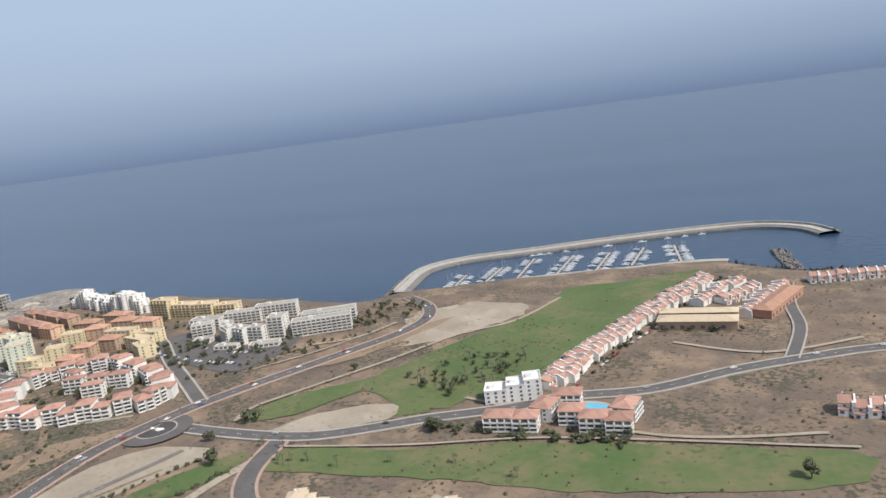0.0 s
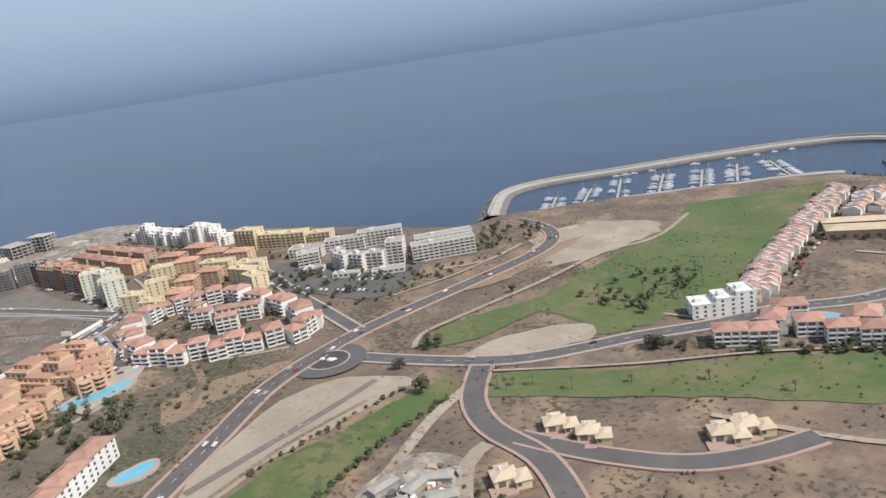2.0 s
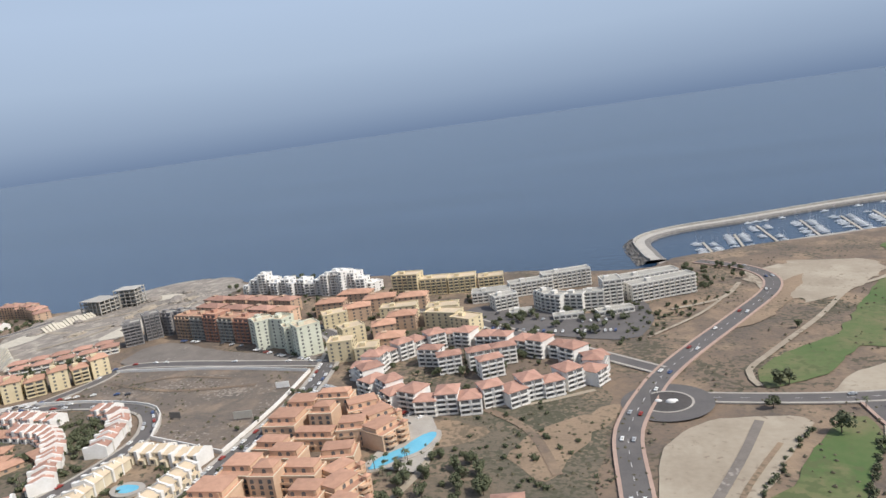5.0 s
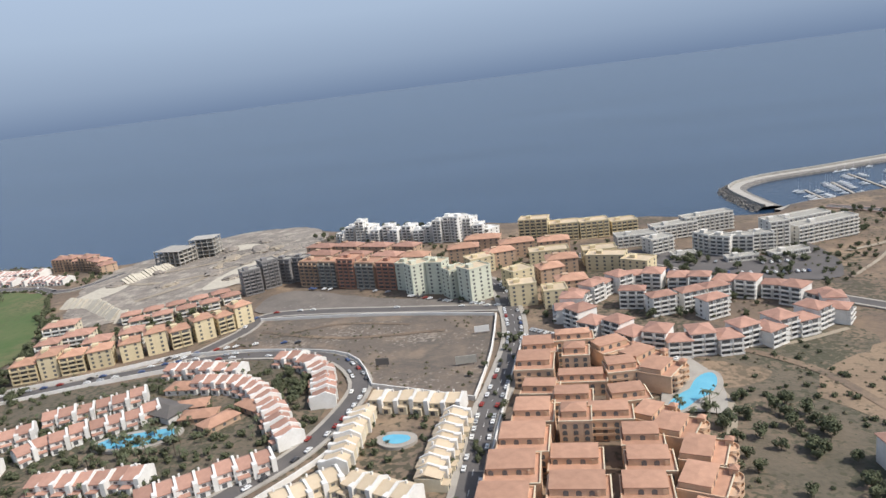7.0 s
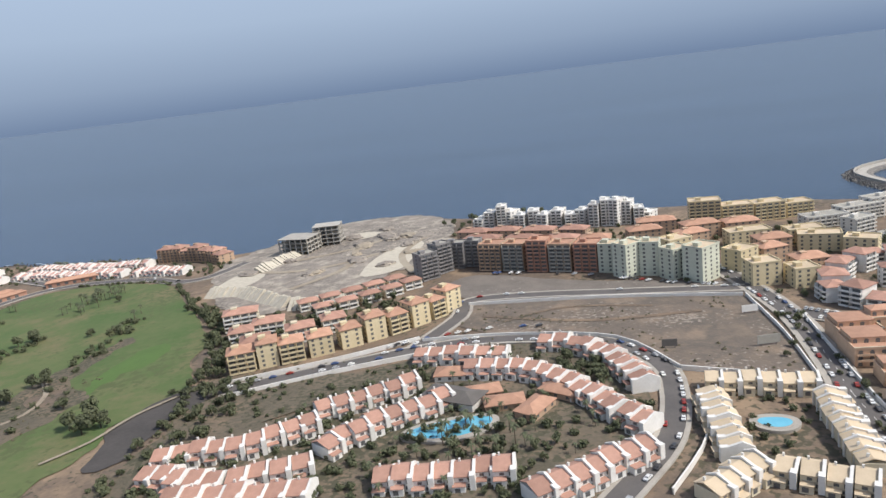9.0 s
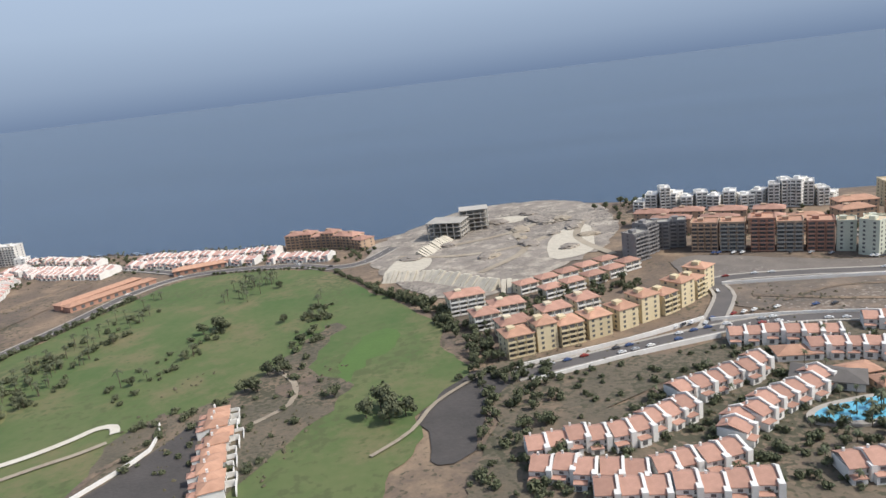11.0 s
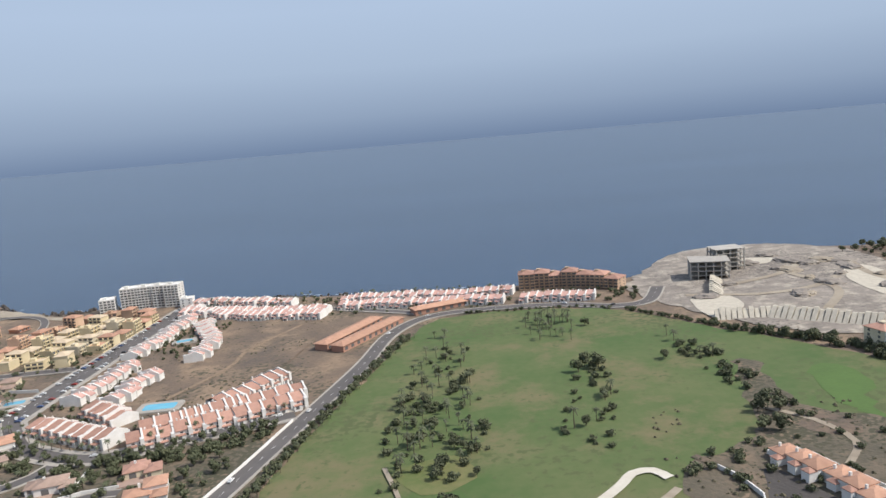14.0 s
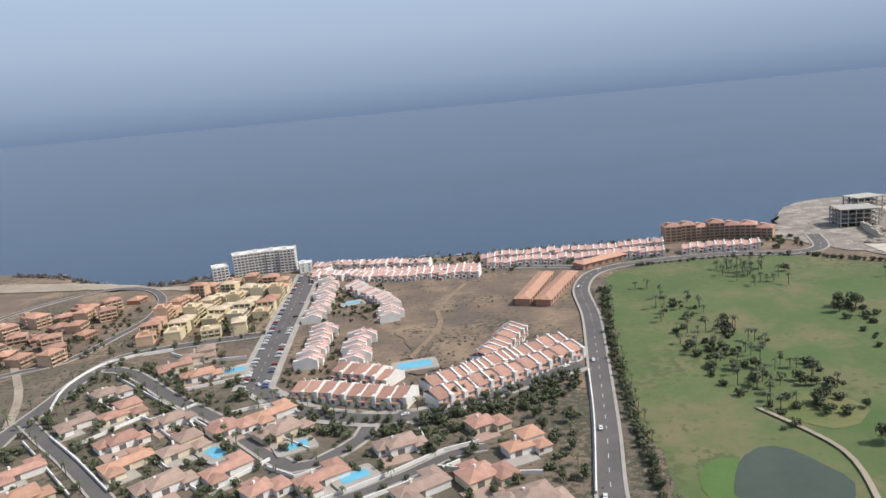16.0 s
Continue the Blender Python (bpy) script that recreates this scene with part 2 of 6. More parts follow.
def smooth_line(pts, step=6.0, closed=False):
    """A Catmull-Rom curve through the points."""
    p = [Vector(q) for q in pts]
    n, out = len(p), []
    for i in range(n if closed else n - 1):
        a, b, c, d = (p[(i + k) % n] if closed else p[min(max(i + k, 0), n - 1)] for k in (-1, 0, 1, 2))
        m = max(1, int((c - b).length / step))
        for k in range(m):
            u = k / m
            out.append(0.5 * (2 * b + (c - a) * u + (2 * a - 5 * b + 4 * c - d) * u * u + (3 * b - a - 3 * c + d) * u ** 3))
    if not closed:
        out.append(p[-1])
    return out


def inside(x, y, poly):
    hit, j = False, len(poly) - 1
    for i in range(len(poly)):
        a, b = poly[i], poly[j]
        if (a[1] > y) != (b[1] > y) and x < (b[0] - a[0]) * (y - a[1]) / (b[1] - a[1]) + a[0]:
            hit = not hit
        j = i
    return hit


def region(name, pts, material, lift, label, smooth=True, wavy=0.0, step=12.0, category="ground"):
    """A sheet that lies on the land inside an outline."""
    edge = smooth_line(pts, 5.0, True) if smooth else [Vector(q) for q in pts]
    if wavy:
        edge = [q + Vector((noise.noise((q.x * 0.09, q.y * 0.09, 1)), noise.noise((q.x * 0.09, q.y * 0.09, 7)))) * wavy for q in edge]
    xs, ys = [q.x for q in edge], [q.y for q in edge]
    inner = [Vector((x, y)) for x in np.arange(min(xs), max(xs), step) for y in np.arange(min(ys), max(ys), step) if inside(x, y, edge)]
    n = len(edge)
    v, _, f, *_ = delaunay_2d_cdt(edge + inner, [(i, (i + 1) % n) for i in range(n)], [], 1, 0.01)
    me = bpy.data.meshes.new(name)
    me.from_pydata([(q.x, q.y, height(q.x, q.y) + lift * 0.4) for q in v], [], f)
    me.materials.append(material)
    ob = new(name, me)
    return tagged(ob, label, category, kind="structure")


def ribbon(name, pts, width, material, lift, label, off=0.0, thick=0.0, category="road", kind="structure", step=6.0, z=None):
    """A strip along a line; off: its distance to the line's left; thick: how far its sides reach down."""
    c = smooth_line(pts, step)
    bm = bmesh.new()
    last = None
    for i, q in enumerate(c):
        d = (c[min(i + 1, len(c) - 1)] - c[max(i - 1, 0)]).normalized()
        s = Vector((-d.y, d.x))
        e = [q + s * (off + width / 2), q + s * (off - width / 2)]
        h = [(height(w.x, w.y) if z is None else z) + lift for w in e]
        row = [bm.verts.new((e[0].x, e[0].y, h[0])), bm.verts.new((e[1].x, e[1].y, h[1]))]
        if thick:
            row = [bm.verts.new((e[0].x, e[0].y, h[0] - thick))] + row + [bm.verts.new((e[1].x, e[1].y, h[1] - thick))]
        if last:
            for k in range(len(row) - 1):
                bm.faces.new((last[k], last[k + 1], row[k + 1], row[k]))
        last = row
    bmesh.ops.recalc_face_normals(bm, faces=bm.faces)
    ob = part(name, bm, material)
    return tagged(ob, label, category, kind=kind)


# ---- sea and land ----
COAST = [(700, 640), (300, 600), (98, 589), (39, 589), (10, 600), (-10, 628), (-60, 625), (-116, 611), (-163, 595), (-203, 585), (-239, 567), (-271, 556),
         (-292, 521), (-321, 519), (-407, 530), (-535, 540), (-620, 548), (-680, 578), (-760, 583), (-785, 545), (-812, 514), (-850, 522), (-902, 537),
         (-1014, 550), (-1092, 565), (-1185, 575), (-1236, 566), (-1318, 563), (-1397, 640), (-1469, 676), (-1700, 700), (-2400, 760)]


def coast_y(x):
    for (a, b), (c, d) in zip(COAST, COAST[1:]):
        if c <= x <= a:
            return b + (d - b) * (x - a) / (c - a)
    return 640


bm = bmesh.new()
S = 10400
vs = [bm.verts.new(v) for v in ((-S, -1500, 0), (S, -1500, 0), (S, S, 0), (-S, S, 0))]
bm.faces.new(vs)
tagged(part("water", bm, SEA), "calm deep blue sea reaching the hazy horizon", "sea", kind="structure")

bm = bmesh.new()
grid = []
for i in range(201):
    x = 700 - i * 15.5
    cy = coast_y(x) + 7 * noise.noise((x * 0.03, 0, 0)) + 3 * noise.noise((x * 0.15, 4, 0))
    col = []
    for k in range(76):
        y = -900 + (cy + 900) * (k / 75) ** 0.7
        e = min(1.0, (cy - y) / 14)
        z = height(x, y) * (0.6 + 0.4 * e) if x > -1250 else height(x, y) * (0.12 + 0.88 * e)
        col.append(bm.verts.new((x, y, z + 0.2 * noise.noise((x * 0.02, y * 0.02, 0)) * (1 if k < 75 else 0) - 0.25)))
    col.append(bm.verts.new((x, cy + 5 + 3 * noise.noise((x * 0.2, 9, 0)), 0.4)))
    col.append(bm.verts.new((x, cy + 16, -4)))
    grid.append(col)
for a, b in zip(grid, grid[1:]):
    for k in range(len(a) - 1):
        bm.faces.new((a[k], b[k], b[k + 1], a[k + 1]))
bmesh.ops.recalc_face_normals(bm, faces=bm.faces)
for f in bm.faces:
    f.smooth = True
land = tagged(part("ground", bm, EARTH), "dry brown volcanic earth sloping down to a rocky shore", "ground", kind="structure")

rk = random.Random(21)
bm = bmesh.new()
fo = bmesh.new()
for i in range(1500):
    x = rk.uniform(-1450, 90)
    if -285 < x < -5:
        continue
    cy = coast_y(x) + 7 * noise.noise((x * 0.03, 0, 0))
    r = rk.uniform(0.8, 3.2)
    m = Matrix.Translation((x, cy + rk.uniform(-3, 10), rk.uniform(-0.3, 1.6))) @ Euler([rk.uniform(0, 3) for _ in range(3)]).to_matrix().to_4x4() @ Matrix.Diagonal((r, r * 0.8, r * 0.6, 1))
    vs = [bm.verts.new(m @ Vector(v)) for v in ((1, 0, 0), (-1, 0.1, 0), (0.1, 1, 0), (0, -1, 0.1), (0, 0.2, 1), (0, 0, -1))]
    for a, b, e in ((0, 2, 4), (2, 1, 4), (1, 3, 4), (3, 0, 4), (2, 0, 5), (1, 2, 5), (3, 1, 5), (0, 3, 5)):
        bm.faces.new((vs[a], vs[b], vs[e]))
tagged(part("shore_rocks", bm, mat("dark_lava_rock", (0.10, 0.085, 0.07), (0.06, 0.05, 0.045), 3, 0.95, 0.3, 5)), "dark lava rocks along the waterline", "rocks", kind="stuff")
FOAM = mat("sea_foam", (0.55, 0.60, 0.64), (0.40, 0.46, 0.52), 4, 0.8)
for i in range(26):
    x = rk.uniform(-1420, -830)
    cy = coast_y(x) + 15 + rk.uniform(-2, 4)
    w, d_ = rk.uniform(2, 7), rk.uniform(0.4, 0.9)
    vs = [fo.verts.new((x + w * math.cos(t_) * (1 + 0.3 * noise.noise((i, t_, 0))), cy + d_ * math.sin(t_) * (1 + 0.5 * noise.noise((i, t_, 5))), 0.06)) for t_ in (k * 0.4488 for k in range(14))]
    fo.faces.new(vs)
tagged(part("surf", fo, FOAM), "thin white surf off the rocky shore", "surf", kind="stuff")

# ---- ground cover ----
region("ground", [(-253, 283), (-251, 310), (-213, 348), (-188, 394), (-165, 440), (-138, 492), (-128, 546), (-94, 560), (-69, 576), (-33, 593), (-40, 556), (-58, 504), (-71, 453), (-88, 405), (-106, 364), (-120, 343), (-146, 318), (-168, 305), (-176, 318), (-203, 330), (-219, 307), (-239, 288)], GRASS, 0.25, "long green golf fairway running down to the marina", wavy=4)
region("ground", [(-214, 242), (-214, 257), (-194, 266), (-153, 270), (-115, 281), (-77, 287), (-18, 292), (40, 293), (40, 277), (31, 268), (-7, 258), (-69, 248), (-117, 248), (-169, 244)], GRASS, 0.25, "green golf fairway strip below the road", wavy=3)
region("ground", [(-277, 150), (-273, 185), (-258, 208), (-247, 229), (-231, 255), (-224, 255), (-224, 236), (-236, 209), (-243, 186), (-246, 150)], GRASS, 0.25, "narrow green fairway beside the main road", wavy=2)
region("ground", [(-1012, 150), (-1007, 200), (-1000, 250), (-992, 300), (-978, 350), (-964, 410), (-950, 440), (-915, 448), (-870, 440), (-834, 420), (-795, 368), (-764, 328), (-741, 289), (-738, 268), (-724, 241), (-735, 222), (-741, 205), (-737, 190), (-745, 165), (-755, 140), (-900, 130)], GRASS, 0.25, "wide rolling green golf course ringed by hedges", wavy=4)
region("ground", [(-859, 212), (-844, 225), (-832, 232), (-821, 238), (-815, 262), (-806, 312), (-796, 311), (-797, 258), (-776, 242), (-775, 222), (-787, 188), (-793, 162), (-793, 140), (-850, 140), (-847, 167), (-859, 195)], SCRUBBY, 0.45, "brown scrubby rise between the fairways", wavy=5)
region("ground", [(-830, 214), (-822, 200), (-805, 160), (-806, 140), (-862, 140), (-846, 170), (-836, 195)], CINDER, 0.6, "black volcanic cinder car park", wavy=1)
region("ground", [(-722, 240), (-735, 222), (-740, 203), (-733, 188), (-728, 172), (-718, 180), (-716, 205), (-708, 235)], CINDER, 0.5, "dark cinder slope beside the fairway", wavy=4)
region("ground", [(-800, 232), (-806, 242), (-795, 250), (-786, 240), (-790, 230)], EARTH, 0.6, "bare earth patch in the scrub", wavy=3)
region("ground", [(-785, 262), (-780, 290), (-770, 300), (-762, 285), (-768, 262), (-776, 240)], BRIGHTG, 0.45, "bright watered green", wavy=7)
region("ground", [(-720, 240), (-712, 200), (-718, 150), (-690, 150), (-690, 240)], SCRUBBY, 0.35, "dark scrub beside the cinder slope", wavy=4)
region("ground", [(-990, 160), (-1000, 190), (-988, 205), (-975, 190), (-978, 165)], BRIGHTG, 0.5, "bright watered tee", wavy=2)
region("ground", [(-232, 275), (-209, 304), (-177, 318), (-171, 301), (-192, 286), (-216, 274)], SAND, 0.35, "pale bare sandy lot beside the road", wavy=2)
region("ground", [(-300, 160), (-300, 220), (-288, 243), (-270, 252), (-246, 254), (-247, 241), (-264, 208), (-279, 178), (-283, 160)], SAND, 0.35, "pale levelled sandy lot by the fairway", wavy=2)
region("ground", [(-215, 410), (-235, 470), (-205, 500), (-160, 505), (-150, 480), (-180, 430)], SAND, 0.3, "pale trampled earth above the marina", wavy=8)
region("ground", [(-609, 322), (-540, 319), (-478, 312), (-474, 260), (-476, 216), (-519, 229), (-542, 262), (-586, 269), (-612, 290)], FIELD, 0.35, "dark vacant field inside low white walls", smooth=False)
region("ground", [(-818, 471), (-785, 545), (-750, 580), (-680, 575), (-643, 517), (-650, 420), (-700, 360), (-726, 335), (-757, 345), (-791, 395)], RUBBLE, 0.4, "grey levelled rubble of a building site", wavy=6)
region("ground", [(-690, 232), (-640, 245), (-600, 262), (-590, 240), (-640, 225), (-690, 195)], SCRUBBY, 0.4, "dark scrub bank above the terraces", wavy=3)
region("ground", [(-1085, 310), (-1050, 325), (-1035, 370), (-1028, 440), (-1045, 470), (-1080, 480), (-1090, 430), (-1092, 380), (-1085, 340)], EARTH, 0.3, "bare brown vacant plot", wavy=4)
region("ground", [(-1310, 150), (-1310, 330), (-1262, 380), (-1160, 320), (-1090, 265), (-1020, 275), (-1030, 150)], SCRUBBY, 0.2, "dark planted gardens between villas", wavy=3)
region("ground", [(-700, 140), (-700, 185), (-650, 215), (-590, 262), (-545, 240), (-532, 200), (-545, 150), (-560, 135)], SCRUBBY, 0.3, "dark planted resort gardens", wavy=2)
region("ground", [(-395, 150), (-405, 225), (-330, 290), (-318, 250), (-322, 200), (-318, 150)], SCRUBBY, 0.3, "brown scrub slope with gullies", wavy=5)
region("ground", [(-1024, 150), (-1020, 190), (-1010, 243), (-997, 298), (-983, 361), (-972, 412), (-966, 408), (-979, 355), (-993, 300), (-1001, 250), (-1008, 200), (-1013, 150)], SCRUBBY, 0.3, "brown planted strip between road and fairway", wavy=1)
region("ground", [(-1240, 541), (-1271, 546), (-1304, 566), (-1339, 586), (-1380, 602), (-1450, 625), (-1450, 600), (-1380, 575), (-1330, 562), (-1290, 548), (-1250, 528)], SAND, 0.5, "greyish sandy beach round the small bay", wavy=3)
region("water", [(-980, 204), (-968, 208), (-960, 198), (-958, 183), (-965, 172), (-985, 172), (-992, 185)], POND, 0.7, "dark green golf course pond", wavy=2, category="pond")

# ---- roads with kerbs, walls and lines ----


def road(pts, width, side=1.8, kerb=PAVE, line=True, label="grey asphalt road with pale pavements"):
    r = ribbon("road", pts, width, ASPHALT, 0.40, label, thick=0.5)
    for s in (-1, 1):
        if side:
            ribbon("pavement", pts, side, kerb, 0.52, "raised pale concrete pavement along the road", s * (width / 2 + side / 2), 0.6, "pavement")
    if line:
        c = smooth_line(pts, 3.0)
        bm = bmesh.new()
        for a, b in zip(c[::3], c[1::3]):
            n = Vector((-(b - a).y, (b - a).x)).normalized() * 0.08
            bm.faces.new([bm.verts.new((q.x, q.y, height(q.x, q.y) + 0.43)) for q in (a + n, a - n, b - n, b + n)])
        bmesh.ops.recalc_face_normals(bm, faces=bm.faces)
        part("lane_marking", bm, LINE, r)
    return r


R1 = [(-300, 110), (-306, 155), (-308, 190), (-311, 232), (-308, 255), (-301, 280), (-294, 300), (-279, 331), (-247, 390), (-225, 434), (-220, 466), (-232, 496), (-260, 520)]
R2 = [(-284, 272), (-255, 271), (-223, 272), (-198, 277), (-169, 292), (-150, 303), (-112, 320), (-88, 336), (-47, 349), (-6, 378), (35, 400), (68, 414), (160, 440)]
R2B = [(22, 396), (30, 447), (28, 493), (30, 548)]
R3 = [(-217, 268), (-212, 238), (-199, 217), (-177, 201), (-163, 180), (-150, 150)]
R3B = [(-187, 212), (-159, 205), (-129, 203), (-106, 211), (-86, 224)]
R4 = [(-296, 303), (-336, 334), (-373, 362), (-412, 396), (-450, 420)]
R5 = [(-468, 130), (-469, 202), (-467, 225), (-465, 276), (-472, 323), (-486, 364), (-520, 392)]
R5B = [(-460, 282), (-430, 262), (-398, 245)]
R6 = [(-560, 130), (-545, 153), (-530, 180), (-524, 212), (-526, 235), (-543, 258), (-568, 266), (-600, 268), (-627, 262), (-660, 250), (-706, 232)]
R6B = [(-627, 264), (-612, 301), (-609, 325), (-575, 327), (-533, 323), (-474, 319)]
R7 = [(-1034, 150), (-1027, 191), (-1016, 234), (-1001, 298), (-987, 361), (-978, 416), (-957, 450), (-917, 457), (-867, 448), (-837, 432), (-815, 436), (-800, 470)]
R8 = [(-1158, 313), (-1159, 386), (-1159, 454), (-1159, 540)]
R9 = [(-1158, 316), (-1145, 298), (-1125, 277), (-1088, 264), (-1054, 277), (-1009, 296)]
R10 = [(-1255, 262), (-1258, 288), (-1255, 319), (-1252, 356), (-1242, 382), (-1211, 391), (-1167, 396)]
R11 = [(-1250, 366), (-1229, 355), (-1197, 316), (-1166, 282), (-1146, 255), (-1128, 234), (-1115, 240), (-1105, 251), (-1102, 262)]
R12 = [(-1345, 345), (-1303, 371), (-1281, 381), (-1271, 393), (-1263, 420), (-1254, 460), (-1261, 507), (-1285, 545), (-1321, 556), (-1354, 528), (-1375, 490)]
R14 = [(-1258, 306), (-1241, 286), (-1219, 261), (-1197, 234), (-1180, 212)]
R15 = [(-1118, 205), (-1103, 212), (-1088, 220), (-1072, 230), (-1060, 232)]
R13 = [(-1160, 540), (-1060, 512), (-960, 462)]
for pts, w, s, k, ln in ((R1, 9, 1.4, PINKPAVE, True), (R2, 8, 1.3, PAVE, True), (R2B, 6, 1.0, PAVE, False), (R3, 9, 1.4, PINKPAVE, False), (R3B, 8, 1.2, PINKPAVE, False),
                         (R4, 7, 1.6, PAVE, False), (R5, 8, 2.2, PAVE, True), (R5B, 12, 1, PAVE, False), (R6, 7, 1.6, PAVE, False), (R6B, 7, 1.6, PAVE, False),
                         (R7, 8, 1.2, PAVE, True), (R8, 14, 3.0, PAVE, True), (R9, 8, 3.0, PAVE, False), (R10, 8, 1.0, PAVE, False), (R14, 5.5, 0.9, PAVE, False), (R15, 4.5, 0.8, PAVE, False), (R11, 6, 1.2, PAVE, False), (R12, 5, 0.6, PAVE, False), (R13, 6, 1.5, PAVE, False)):
    road(pts, w, s, k, ln)


def disc(bm, x, y, r, z, n=40, r0=0.0):
    o = [(x + r * math.cos(a), y + r * math.sin(a)) for a in (2 * math.pi * i / n for i in range(n))]
    if r0:
        q = [(x + r0 * math.cos(a), y + r0 * math.sin(a)) for a in (2 * math.pi * i / n for i in range(n))]
        vo, vi = [bm.verts.new((*p, z)) for p in o], [bm.verts.new((*p, z)) for p in q]
        for i in range(n):
            bm.faces.new((vo[i], vo[(i + 1) % n], vi[(i + 1) % n], vi[i]))
    else:
        bm.faces.new([bm.verts.new((*p, z)) for p in o])
    return bm


rx, ry = -295, 267
rz0 = height(rx, ry)
tagged(part("road", disc(bmesh.new(), rx, ry, 19, rz0 + 0.46, r0=11), ASPHALT), "asphalt ring of a roundabout", "road", kind="structure")
rb = tagged(part("pavement", disc(bmesh.new(), rx, ry, 11, rz0 + 0.6, r0=10), PAVE), "pale kerb ring round the roundabout island", "pavement", kind="structure")
tagged(part("ground", disc(bmesh.new(), rx, ry, 10, rz0 + 0.62), CINDER), "dark gravel roundabout island", "ground", kind="structure")


mon = tagged(new("monument"), "low white stones on the roundabout island", "monument")
put(mon, rx, ry, rz0 + 0.6)
for u, v, a in ((-3.5, 0.5, 1.6), (1.5, -0.5, 2.2), (3.2, 0.6, 1.4)):
    bm = bmesh.new()
    bmesh.ops.create_icosphere(bm, subdivisions=2, radius=a)
    for q in bm.verts:
        q.co = Vector((u + q.co.x, v + q.co.y * 0.6, max(-0.1, q.co.z * 0.6))) * (1 + 0.06 * noise.noise(q.co * 2))
    part("stone", bm, WHITE, mon)


def wall_line(pts, h=1.6, th=0.5, material=WHITE, label="low white rendered boundary wall"):
    w = ribbon("garden_wall", pts, th, material, h + 0.1, label, thick=h + 1.0, category="wall", kind="", step=8)
    return w


for pts in ([(-609, 318), (-540, 315), (-478, 308)], [(-477, 308), (-474, 260), (-475, 216)], [(-461, 276), (-463, 225), (-464, 150)], [(-475, 216), (-519, 229)],
            [(-519, 229), (-540, 262), (-586, 272), (-625, 272)], [(-706, 240), (-660, 258), (-627, 275)], [(-700, 226), (-660, 243), (-625, 255)], [(-516, 212), (-519, 180), (-534, 150)],
            [(-845, 215), (-838, 195), (-850, 165)], [(-826, 222), (-800, 160)]):
    wall_line(pts)
for pts in ([(-1193, 321), (-1172, 327), (-1162, 331)], [(-1233, 349), (-1202, 313), (-1171, 278), (-1151, 251)], [(-1138, 236), (-1127, 227), (-1112, 234)], [(-1250, 314), (-1256, 345), (-1246, 376), (-1216, 385)],
            [(-1236, 284), (-1214, 259), (-1192, 232)], [(-1246, 282), (-1226, 258), (-1205, 232)], [(-1212, 306), (-1197, 290), (-1180, 303)], [(-1186, 296), (-1168, 262), (-1182, 250)], [(-1180, 250), (-1160, 226), (-1150, 230), (-1138, 242)],
            [(-1116, 210), (-1098, 219), (-1075, 233), (-1062, 236)], [(-1112, 203), (-1092, 212), (-1070, 224)], [(-1201, 296), (-1214, 281), (-1222, 272)], [(-1176, 262), (-1190, 280)], [(-1162, 288), (-1146, 292), (-1132, 280)],
            [(-1240, 330), (-1222, 309), (-1206, 292)], [(-1140, 262), (-1124, 246)], [(-1080, 236), (-1083, 252)], [(-1206, 340), (-1180, 343), (-1166, 346)], [(-1078, 222), (-1060, 214), (-1044, 210)],
            [(-1215, 378), (-1196, 362), (-1170, 358)], [(-1031, 194), (-1018, 243), (-1008, 288)]):
    wall_line(pts, 1.4, 0.5, WHITE, "white rendered garden wall beside a villa street")

# ---- marina ----
BW = [(-287, 560), (-292, 585), (-297, 645), (-268, 682), (-203, 708), (-115, 745), (-32, 772), (17, 777), (56, 756), (74, 722)]
bwk = tagged(new("breakwater"), "long curved breakwater of boulders with a concrete roadway", "breakwater")
bm = bmesh.new()
c = smooth_line(BW, 5.0)
last = None
for i, q in enumerate(c):
    d = (c[min(i + 1, len(c) - 1)] - c[max(i - 1, 0)]).normalized()
    s = Vector((-d.y, d.x))
    row = [bm.verts.new((*(q + s * o), z)) for o, z in ((16, -3), (9, 2.6), (7, 3.0), (-6, 2.4), (-8, 1.9), (-9, -3))]
    if last:
        for k in range(5):
            bm.faces.new((last[k], last[k + 1], row[k + 1], row[k]))
    last = row
bmesh.ops.recalc_face_normals(bm, faces=bm.faces)
part("bank", bm, ROCK, bwk)
part("roadway", ribbon("roadway", BW, 8, CONC, 3.1, "", 1.0, 0.6, kind="", z=0).data, CONC, bwk)
bpy.data.objects.remove(bpy.data.objects["roadway"]) if "roadway" in bpy.data.objects and bpy.data.objects["roadway"].parent is None else None
part("parapet", ribbon("parapet_wall", BW, 1.4, CONC, 5.0, "", 6.5, 2.6, kind="", z=0).data, CONC, bwk)
bpy.data.objects.remove(bpy.data.objects["parapet_wall"])
rng = random.Random(5)
bm = bmesh.new()
